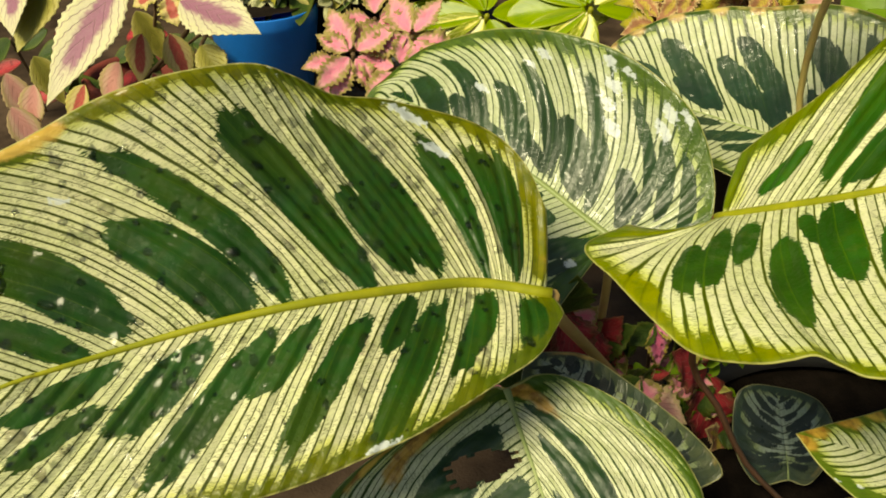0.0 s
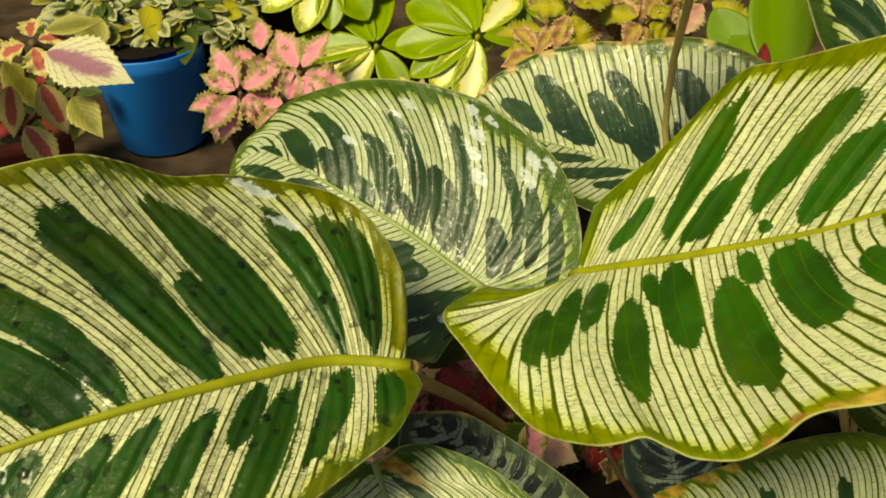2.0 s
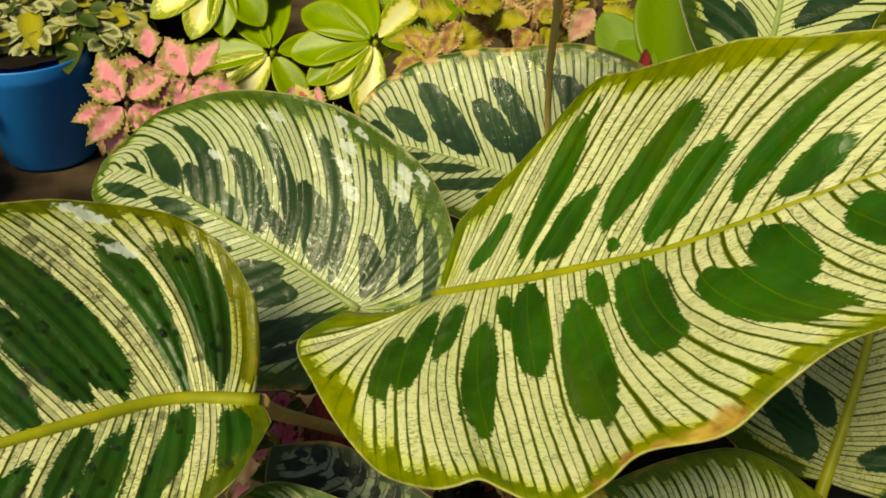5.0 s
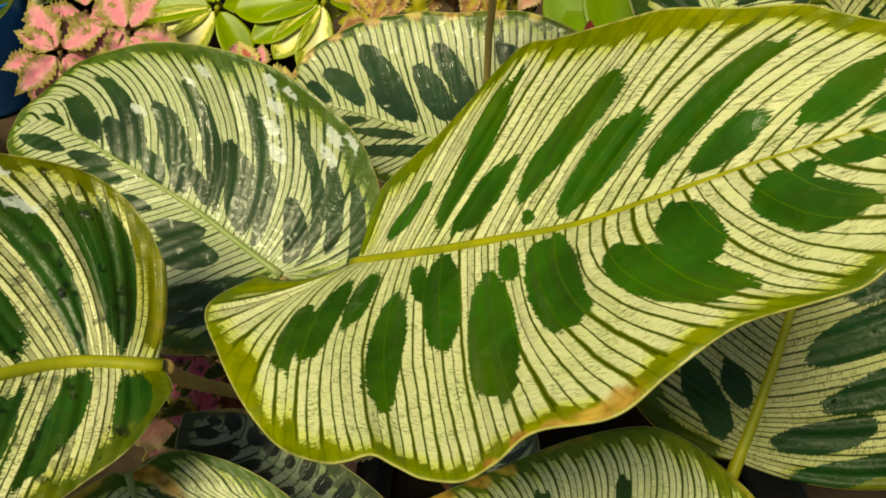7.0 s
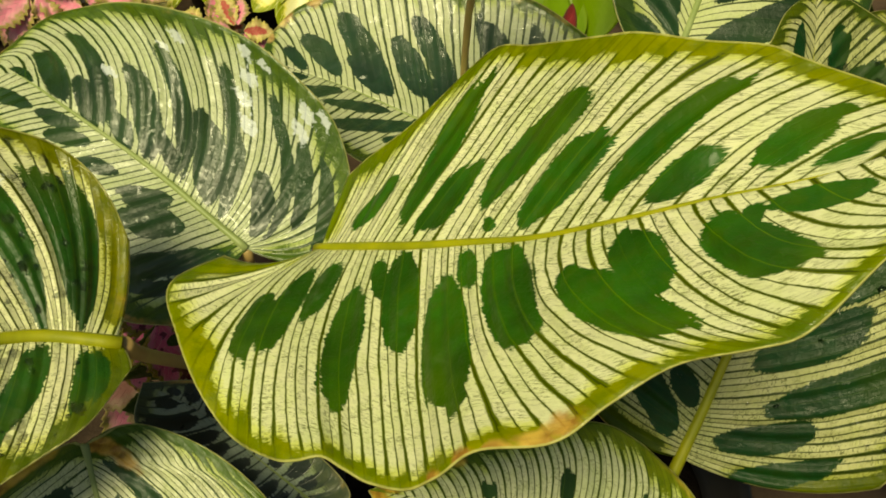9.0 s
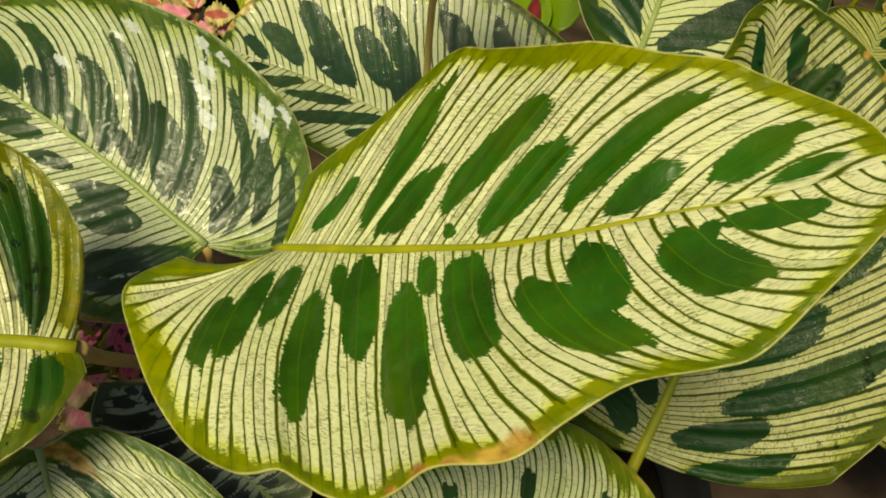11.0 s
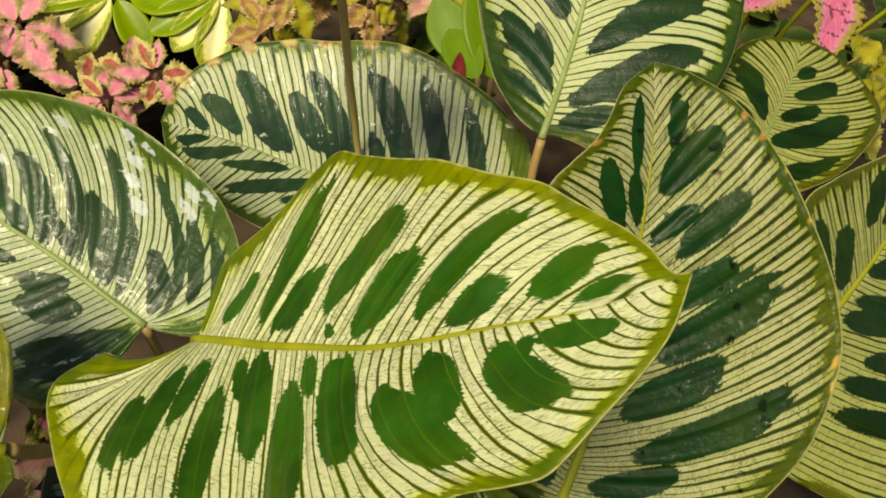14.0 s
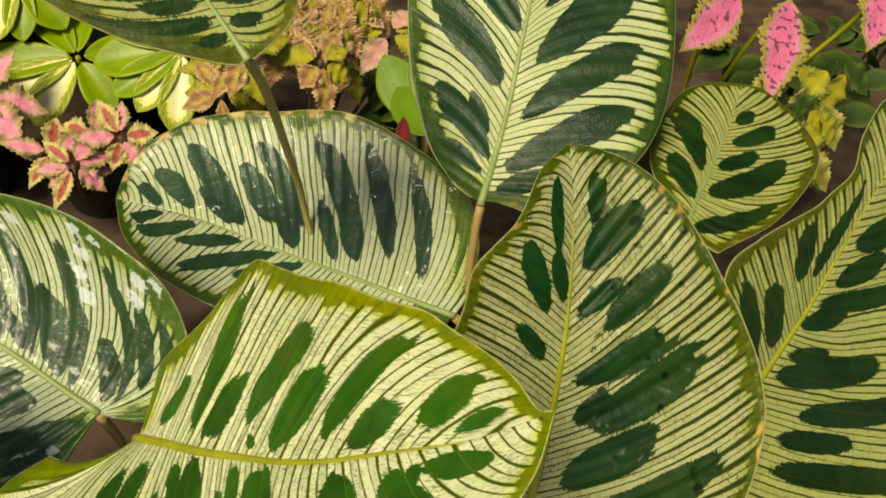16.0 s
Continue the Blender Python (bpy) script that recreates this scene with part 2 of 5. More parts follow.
# ---- helpers for meshes ----
def part(name, bm, mat, parent=None, label=""):
    me = bpy.data.meshes.new(name)
    bm.to_mesh(me)
    bm.free()
    for p in me.polygons:
        p.use_smooth = True
    me.materials.append(mat)
    ob = new(name, me)
    ob.parent = parent
    if label:
        tagged(ob, label)
    return ob


def glide(knots, points, x):
    """Smooth curve through points at the knots, read at x."""
    k, p = np.asarray(knots, float), np.asarray(points, float)
    x = np.clip(np.asarray(x, float), k[0], k[-1])
    h = np.diff(k)[:, None]
    d = np.diff(p, axis=0) / h
    m = np.concatenate([d[:1], (d[:-1] * h[1:] + d[1:] * h[:-1]) / (h[1:] + h[:-1]), d[-1:]])
    i = np.clip(np.searchsorted(k, x, side="right") - 1, 0, len(k) - 2)
    w = (k[i + 1] - k[i])[:, None]
    s = ((x - k[i]) / (k[i + 1] - k[i]))[:, None]
    return (2 * s**3 - 3 * s * s + 1) * p[i] + (s**3 - 2 * s * s + s) * w * m[i] + (3 * s * s - 2 * s**3) * p[i + 1] + (s**3 - s * s) * w * m[i + 1]


def tube(bm, points, radii, sides=10):
    """Adds a round tapering tube along points."""
    points = [Vector(p) for p in points]
    rings = []
    axis = None
    for i, p in enumerate(points):
        d = (points[min(i + 1, len(points) - 1)] - points[max(i - 1, 0)]).normalized()
        axis = (axis - d * axis.dot(d)).normalized() if axis else d.orthogonal().normalized()
        other = d.cross(axis)
        r = float(radii[i]) if hasattr(radii, "__len__") else radii
        rings.append([bm.verts.new(p + r * (math.cos(a) * axis + math.sin(a) * other)) for a in (2 * math.pi * j / sides for j in range(sides))])
    for a, b in zip(rings, rings[1:]):
        for j in range(sides):
            bm.faces.new((a[j], a[(j + 1) % sides], b[(j + 1) % sides], b[j]))
    bm.faces.new(rings[0][::-1])
    bm.faces.new(rings[-1])


KNOTS = (0, 0.05, 0.1, 0.16, 0.23, 0.31, 0.4, 0.5, 0.62, 0.74, 0.87, 1.0)


def leaf_surface(rib, rim, bulge, rows, cols, bend=0.05, base_bend=0.14, slant=(0.0, 0.0), lobe=0.2):
    """One half of a blade: rows follow the side veins from the midrib to the rim. Millimetres."""
    w = np.linspace(0, 1, rows)
    m, r = glide(KNOTS, rib, w), glide(KNOTS, rim, w)
    tangent = np.gradient(m, axis=0)
    tangent /= np.linalg.norm(tangent, axis=1)[:, None] + 1e-9
    v = np.linspace(0, 1, cols)
    span = np.linalg.norm(r - m, axis=1)
    arch = 4 * v * (1 - v)
    p = m[:, None] + (r - m)[:, None] * v[None, :, None]
    p = p - tangent[:, None] * (arch[None, :] * ((bend + base_bend * np.exp(-w / 0.12)) * span)[:, None])[..., None]
    half = p[:, cols // 2]
    # side veins are counted square to their own run
    run = p[:, cols // 2 + 2] - p[:, cols // 2 - 2]
    run = (run / (np.linalg.norm(run, axis=1)[:, None] + 1e-9))[1:]
    move = np.diff(half, axis=0)
    step = np.linalg.norm(move - (move * run).sum(1)[:, None] * run, axis=1)
    vein = np.concatenate([[0], np.cumsum(step)])
    lift = arch[None, :] * bulge * span[:, None] + 0.42 * np.sin((vein / 10.3 + 0.9 * np.sin(vein / 23.0)) * 2 * math.pi)[:, None] * np.sin(math.pi * v)[None, :] * np.clip(span / 40, 0, 1)[:, None]
    # the rim ripples a little
    lift = lift + 1.2 * np.sin(vein / 7.0 + 1.7 * np.sin(vein / 29.0))[:, None] * v[None, :] ** 4 * np.clip(span / 45, 0, 1)[:, None]
    p[..., 2] += lift
    # the side veins swing towards the tip as they near the rim
    reach = np.clip(span, 0, 64)[:, None]
    sweep = vein[:, None] - reach * ((slant[0] + slant[1] * w**5)[:, None] * v[None, :] + (0.22 + lobe * np.exp(-w / 0.2))[:, None] * v[None, :] ** 3)
    return p, v, vein, span, sweep


def vein_surface(rib, veins, rows, cols):
    """One half of a blade, lofted along its side veins; each vein: place on the midrib, a middle point and its end at the rim. Millimetres."""
    veins = np.asarray((*veins, (1.0, *rib[-1], *rib[-1])), float)
    knots = np.concatenate([[0], np.cumsum(np.linalg.norm(np.diff(veins[:, 1:4], axis=0), axis=1) + 0.25 * np.linalg.norm(np.diff(veins[:, 4:], axis=0), axis=1))])
    lofted = glide(knots, veins, np.linspace(0, knots[-1], rows))
    m = glide(np.linspace(0, 1, len(rib)), rib, lofted[:, 0])
    mid, r = lofted[:, 1:4], lofted[:, 4:]
    near, far = np.linalg.norm(mid - m, axis=1), np.linalg.norm(r - mid, axis=1)
    f = np.clip(near / (near + far + 1e-6), 0.2, 0.8)[:, None]
    v = np.linspace(0, 1, cols)
    u = v[None, :]
    p = m[:, None] * ((u - f) * (u - 1) / f)[..., None] + mid[:, None] * (u * (u - 1) / (f * (f - 1)))[..., None] + r[:, None] * (u * (u - f) / (1 - f))[..., None]
    span = near + far
    half = p[:, cols // 2]
    run = p[:, cols // 2 + 2] - p[:, cols // 2 - 2]
    run = (run / (np.linalg.norm(run, axis=1)[:, None] + 1e-9))[1:]
    move = np.diff(half, axis=0)
    vein = np.concatenate([[0], np.cumsum(np.linalg.norm(move - (move * run).sum(1)[:, None] * run, axis=1))])
    p[..., 2] += 0.55 * np.sin((vein / 10.3 + 0.9 * np.sin(vein / 23.0)) * 2 * math.pi)[:, None] * np.sin(math.pi * v)[None, :] * np.clip(span / 40, 0, 1)[:, None]
    p[..., 2] += 0.7 * np.sin(vein / 7.0 + 1.7 * np.sin(vein / 29.0))[:, None] * v[None, :] ** 4 * np.clip(span / 45, 0, 1)[:, None]
    return p, v, vein, span, np.repeat(vein[:, None], cols, 1)


def marks_field(marks, side, sweep, vein, v, span):
    """Soft round marks, for dry blotches and painted glare: side, place along and across, radius in millimetres."""
    field = np.zeros(sweep.shape)
    for where, place, across, radius in marks:
        if where == side:
            d = ((sweep - place * vein[-1]) ** 2 + ((v[None, :] - across) * span[:, None]) ** 2) / radius**2
            field = np.maximum(field, np.exp(-d))
    return field


def spots_field(spots, sweep, vein, v):
    """Signed distance in millimetres (inside positive) to the dark ovals: place along (at both ends where they differ), inner and outer end, half width."""
    field = np.full(sweep.shape, -20.0)
    q = sweep / vein[-1]
    for *places, inner, outer, half in spots:
        t = (v - (inner + outer) / 2) / (outer - inner) * 2
        a = (q - places[0] - (places[-1] - places[0]) * (t + 1) / 2) / half
        f = (1 - (np.abs(a) ** 2.2 + np.abs(t)[None, :] ** 2.6) ** 0.45) * half * vein[-1]
        field = np.maximum(field, f)
    return field


HALVES = {}


def leaf(plant, at, turn, rib, left, right, spots_left, spots_right, bulges, blade, rib_mat, label, rows=150, cols=26, hole=None, girth=1.9, pale=(), dry=(), base_margin=(0.8, 0.8), slants=((0, 0), (0, 0)), lobes=(0.2, 0.2)):
    """A blade with its midrib; the curves are drawn in the leaf's own axes in millimetres: base at the origin, x to the tip, z up."""
    ob_m = pose(*at, *turn)
    halves = []
    verts, faces, data = [], [], {k: [] for k in ("spot", "vein", "edge", "across", "span", "pale", "dry")}
    for k, (side, rim, spots) in enumerate(((1, left, spots_left), (-1, right, spots_right))):
        near_base = base_margin[k]
        veined = len(rim[0]) == 7
        p, v, vein, span, sweep = vein_surface(rib, rim, rows, cols) if veined else leaf_surface(rib, rim, bulges[k], rows, cols, slant=slants[k], lobe=lobes[k])
        halves.append(p / 1000)
        f = spots_field(spots, sweep, vein, v)
        start = len(verts)
        verts.extend((p.reshape(-1, 3) / 1000).tolist())
        data["spot"].extend(f.ravel())
        data["vein"].extend((sweep + (500 if side < 0 else 0)).ravel())
        data["pale"].extend(marks_field(pale, side, sweep, vein, v, span).ravel())
        data["dry"].extend(marks_field(dry, side, sweep, vein, v, span).ravel())
        data["across"].extend(np.repeat(v[None, :], rows, 0).ravel())
        data["span"].extend((span[:, None] * v[None, :]).ravel())
        # distance to the rim
        outline = np.concatenate([p[0, cols // 3:], p[::2, -1]]) if veined else glide(KNOTS, rim, np.linspace(0.01, 1, 220))
        e = np.stack([np.sqrt(((outline - q[:, None]) ** 2).sum(-1).min(1)) for q in p])
        e[:, -1] = 0
        # it narrows towards the tip
        e = e * (1 + 0.7 * np.clip((np.linspace(0, 1, rows) - 0.5) / 0.4, 0, 1))[:, None]
        # the green margin widens towards the leaf base
        e = np.where(e > 1.2, 1.2 + (e - 1.2) * (near_base + (1 - near_base) * np.clip(np.linspace(0, 1, rows) / 0.45, 0, 1))[:, None], e)
        data["edge"].extend(e.ravel())
        for i in range(rows - 1):
            for j in range(cols - 1):
                a = start + i * cols + j
                if hole and side == hole[0] and ((i / rows - hole[1]) / hole[3]) ** 2 + ((j / cols - hole[2]) / hole[4]) ** 2 < 1 + 0.35 * math.sin(i * 1.3) * math.sin(j * 1.9):
                    continue
                quad = (a, a + cols, a + cols + 1, a + 1)
                faces.append(quad[::-1] if side > 0 else quad)
    me = bpy.data.meshes.new("leaf")
    me.from_pydata(verts, [], faces)
    for key, values in data.items():
        me.attributes.new(key, "FLOAT", "POINT").data.foreach_set("value", np.asarray(values, np.float32))
    me.polygons.foreach_set("use_smooth", [True] * len(me.polygons))
    me.materials.append(blade)
    ob = new("leaf", me)
    ob.parent, ob.matrix_basis = plant, ob_m
    tagged(ob, label)
    solid = ob.modifiers.new("thickness", "SOLIDIFY")
    solid.thickness, solid.offset = 0.0005, -1
    line = glide(np.linspace(0, 1, len(rib)) if len(rib) != len(KNOTS) else KNOTS, rib, np.linspace(0, 1, 40)) / 1000
    bm = bmesh.new()
    tube(bm, line[:-1] + (0, 0, 0.0001), [max(0.00030, 0.001 * girth * (1 - k / 40) ** 0.9) for k in range(39)], 8)
    part("midrib", bm, rib_mat, ob)
    HALVES[ob.name] = halves
    return ob


def droplets(owner, count, seed, size=(0.6, 1.9), first=0.62):
    """Beads of water lying on a blade, one joined part."""
    r = random.Random(seed)
    bm = bmesh.new()
    for k in range(count):
        p = HALVES[owner.name][0 if r.random() < first else 1]
        rows, cols = p.shape[:2]
        i, j = r.randrange(rows // 12, rows - rows // 12), r.randrange(2, cols - 2)
        at = Vector(p[i, j])
        n = (Vector(p[i + 1, j]) - at).cross(Vector(p[i, j + 1]) - at).normalized()
        n = n if n.z > 0 else -n
        d = r.uniform(*size) / 1000 * (1 if r.random() < 0.8 else 1.5)
        stretch = r.uniform(0.8, 2.0)
        m = Matrix.Translation(at) @ n.to_track_quat("Z", "Y").to_matrix().to_4x4() @ Matrix.Rotation(r.uniform(0, 6.28), 4, "Z") @ Matrix.Diagonal((d * stretch, d, d * 0.55, 1))
        bmesh.ops.create_icosphere(bm, subdivisions=1, radius=1.0, matrix=m)
    ob = part("dew", bm, water, owner, "clear beads of water")
    ob["kind"] = "stuff"
    return ob


def petiole(plant, points, thick=0.0022, mat=None, name="petiole"):
    t = np.linspace(0, 1, 16)
    line = glide(np.linspace(0, 1, len(points)), points, t)
    bm = bmesh.new()
    tube(bm, line, [thick * (1.25 - 0.35 * k) for k in t], 8)
    return part(name, bm, mat or stem_green, plant)


# ---- setting ----
bm = bmesh.new()
bmesh.ops.create_grid(bm, x_segments=60, y_segments=60, size=6.0)
for v in bm.verts:
    v.co.z = 0.004 * noise.noise(v.co * 3.0)
ground = part("ground", bm, floor_mat)
ground.location = (0, 1.0, GROUND)
tagged(ground, "damp brown concrete ground under the plant pots", "ground", kind="structure")

# ---- the peacock plant ----
plant = tagged(new("peacock_plant"), "potted peacock plant with large cream and green feathered leaves", "plant")
ob = leaf(plant, (0.0465, 0.2746, 0.4837), (-36.99, -8.43, -157.08),
     ((0, 0, 0), (30.2, -11.3, -7.4), (64.9, -11.6, -2.9), (99.8, -10.8, -1.2), (134.4, -9.4, -5.9), (168.8, -5.6, -10.9), (203.2, 0.6, -9.3), (237, 8.6, -4.9), (269.6, 0, -0)),
     ((0.003, -0.3, 4.8, 2.9, 0.2, 10.5, 6.2), (0.036, 11.2, 12.6, 7, 20.8, 26.8, 13.5), (0.078, 26.8, 15, 6.4, 39.5, 34.2, 13.7), (0.115, 37.7, 15.3, 4.7, 55.5, 40.1, 13.4), (0.146, 53.3, 17.6, 4.6, 77.7, 47.6, 12.8), (0.205, 72.1, 16.8, 4.2, 99.5, 52, 10.8), (0.262, 87.4, 14.2, 3.7, 115.9, 55.1, 8.3), (0.332, 104.7, 13.5, 3.1, 133.2, 56.8, 4.9), (0.380, 120.9, 12.3, 0, 153.4, 57.2, 0.9), (0.428, 135, 13.4, -3.3, 171.2, 57.5, -1.7), (0.488, 150.7, 14.1, -6.7, 188.3, 56.8, -3.2), (0.548, 167.9, 14.7, -9.1, 204.5, 55.2, -3.8), (0.606, 184.7, 17.5, -9.5, 219.9, 51.5, -3.9), (0.676, 202.1, 18.2, -8.7, 234.4, 43.9, -3.6), (0.742, 218.4, 17.2, -7.2, 245.6, 35.6, -3), (0.815, 233.7, 16.4, -5.2, 255.1, 26.1, -2.2)),
     ((0.009, -9.1, -21, -8.6, -14.2, -41.7, -7.2), (0.038, -3.6, -27.7, -10.1, -9.8, -61.3, -5.3), (0.060, 7.2, -39, -8, 6.4, -87.6, -8.9), (0.083, 19.8, -45.5, -7.7, 45.4, -101.6, -9.9), (0.115, 37.9, -47.8, -9.3, 77, -100.9, -0.3), (0.166, 56.8, -48.8, -7.7, 96.3, -105.5, 8.9), (0.225, 77.1, -47.6, -3.8, 114.3, -106.5, 15.7), (0.272, 92.2, -47.6, -0.5, 136.8, -101.8, 19.1), (0.314, 108.7, -48.8, 2.8, 157.4, -97.5, 17.3), (0.357, 123.9, -49.8, 3.6, 177.3, -90.9, 13.3), (0.393, 130.5, -47.5, 2.3, 194.8, -82.2, 9), (0.436, 149, -46.9, -0.4, 211.5, -73.8, 5.8), (0.503, 167, -45.2, -2.9, 224.1, -65, 3.6), (0.562, 185, -37.3, -6, 236.3, -52.5, 1.5), (0.627, 202.1, -27, -7.1, 244.7, -40, 0.2), (0.703, 219.7, -17.1, -6.2, 251.1, -27.7, -0.6), (0.778, 232.8, -7.3, -5, 257.2, -13.9, -1)),
     ((0.059, 0.062, 0.12, 0.74, 0.0254), (0.147, 0.181, 0.06, 0.67, 0.0318), (0.26, 0.267, 0.1, 0.97, 0.037), (0.317, 0.317, 0.06, 0.41, 0.026), (0.377, 0.414, 0.14, 0.85, 0.0312), (0.469, 0.496, 0.1, 0.52, 0.0317), (0.635, 0.648, 0.07, 0.56, 0.0399), (0.532, 0.568, 0.12, 0.83, 0.0373), (0.741, 0.792, 0.07, 0.4, 0.0415), (0.708, 0.754, 0.32, 0.67, 0.0268)),
     ((0.081, 0.09, 0.05, 0.84, 0.038), (0.192, 0.162, 0.01, 0.79, 0.0264), (0.296, 0.3, 0.05, 0.82, 0.0417), (0.358, 0.355, 0.06, 0.47, 0.0364), (0.451, 0.419, 0.01, 0.83, 0.0428), (0.576, 0.546, 0, 0.8, 0.0289), (0.639, 0.639, 0, 0.51, 0.0412), (0.773, 0.738, 0.05, 0.78, 0.0376), (0.834, 0.827, 0, 0.46, 0.023)),
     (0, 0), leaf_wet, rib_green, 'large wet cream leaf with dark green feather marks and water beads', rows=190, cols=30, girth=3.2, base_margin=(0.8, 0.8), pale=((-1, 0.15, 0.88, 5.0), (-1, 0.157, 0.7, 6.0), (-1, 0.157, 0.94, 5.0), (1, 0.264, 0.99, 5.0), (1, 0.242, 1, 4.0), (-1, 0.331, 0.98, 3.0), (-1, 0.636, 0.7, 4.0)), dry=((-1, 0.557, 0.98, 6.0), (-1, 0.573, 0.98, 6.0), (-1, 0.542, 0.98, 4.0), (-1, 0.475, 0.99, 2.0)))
droplets(ob, 460, 3, (0.8, 2.1), 0.35)
leaf(plant, (0.0939, 0.3725, 0.4460), (-48, -5.03, 138.52),
     ((0, 0, 0), (25.7, -4.3, 3.5), (51.4, -9, 6.5), (77.4, -12, 8.2), (103.6, -14, 10.1), (129.5, -16.1, 13.3), (155.3, -16.9, 8), (180.7, -15, 1.6), (199.6, 0, 0)),
     ((0.002, -0.1, 20.5, 8.8, -0.3, 46.2, 18.2), (0.006, 11.6, 31.2, 17.2, 28.5, 58.3, 26.8), (0.043, 22.6, 23.3, 18, 45.7, 53.5, 27.8), (0.110, 35, 19.2, 19.6, 58.1, 46.2, 26.9), (0.189, 51.3, 12.8, 17.6, 73.4, 36.3, 24.5), (0.264, 70.4, 8.8, 16, 92.1, 28.8, 21.8), (0.382, 95.1, 3.1, 14.6, 116.1, 21, 18.8), (0.499, 118.9, -1.5, 14.9, 140, 15.7, 15.5), (0.618, 148.4, -1.6, 12.1, 166.8, 14.1, 10.3), (0.783, 176.4, -2.2, 5.3, 185.6, 10.8, 5.5), (0.914, 192.4, -3.1, 1, 195.7, 6.1, 2.2)),
     ((0.002, -27.8, -7.4, -5.9, -45.5, -23.3, -7.6), (0.004, -20.4, -22.3, -6.6, -32.7, -53, -4.8), (0.016, -8.9, -33.6, -4.1, -9, -78.8, 3), (0.043, 6.9, -38.4, -1.9, 22, -90.3, 12.4), (0.080, 19.7, -39.7, -0.2, 44.4, -94.1, 15.3), (0.129, 34, -40.5, 2, 68.5, -93.7, 15.9), (0.189, 49.8, -44.1, 4.5, 91.1, -90.5, 15.1), (0.255, 67.7, -45, 1.9, 115.3, -85.4, 12), (0.333, 87.5, -47.5, 4.9, 140.7, -77.1, 6.7), (0.413, 104.4, -44, 8.1, 161.7, -66.3, 1.3), (0.502, 125.6, -41.4, 9.6, 180.6, -53.9, -4), (0.587, 148.3, -37.9, 6.8, 194.1, -38, -7.2), (0.692, 172.9, -33.4, -0.2, 199.6, -23.9, -5.8), (0.829, 191.2, -22.2, -3.2, 202.4, -12.5, -3.6)),
     ((0.512, 0.547, 0.27, 0.55, 0.0408), (0.358, 0.399, 0.1, 0.47, 0.0534), (0.259, 0.32, 0.18, 0.61, 0.0685), (0.091, 0.178, 0.1, 0.79, 0.0461), (0.057, 0.127, 0.38, 0.91, 0.0263), (0.634, 0.656, 0.19, 0.58, 0.0416), (0.709, 0.731, 0.08, 0.42, 0.0456), (0.815, 0.903, 0.31, 0.71, 0.0684)),
     ((0.897, 0.914, 0, 0.17, 0.0217), (0.841, 0.848, 0, 0.58, 0.0325), (0.766, 0.78, 0, 0.28, 0.0356), (0.719, 0.747, 0.05, 0.68, 0.0288), (0.611, 0.65, 0.03, 0.51, 0.0377), (0.676, 0.692, 0, 0.16, 0.0329), (0.514, 0.562, 0.05, 0.78, 0.0327), (0.529, 0.596, 0.04, 0.21, 0.0316), (0.419, 0.461, 0.04, 0.46, 0.0538), (0.343, 0.372, 0.04, 0.45, 0.0251), (0.175, 0.276, 0.07, 0.38, 0.0569), (0.123, 0.302, 0.14, 0.83, 0.0289), (0.11, 0.206, 0.36, 0.72, 0.0392), (0.041, 0.118, 0.59, 0.8, 0.0691), (0.381, 0.396, 0.32, 0.75, 0.0197)),
     (0, 0), leaf_cool, rib_pale, 'cream and grey-green feathered leaf with painted white glare patches', rows=170, cols=30, girth=2.2, base_margin=(0.9, 0.8), pale=((-1, 0.34, 0.91, 5.0), (-1, 0.34, 0.79, 6.0), (-1, 0.356, 0.66, 6.0), (-1, 0.348, 0.54, 7.0), (-1, 0.208, 0.86, 6.0), (-1, 0.216, 0.74, 6.0), (-1, 0.171, 0.94, 4.0), (-1, 0.496, 0.84, 6.0), (-1, 0.546, 0.74, 4.0), (-1, 0.706, 0.4, 5.0), (-1, 0.298, 0.91, 4.0), (1, 0.064, 0.4, 4.0)))
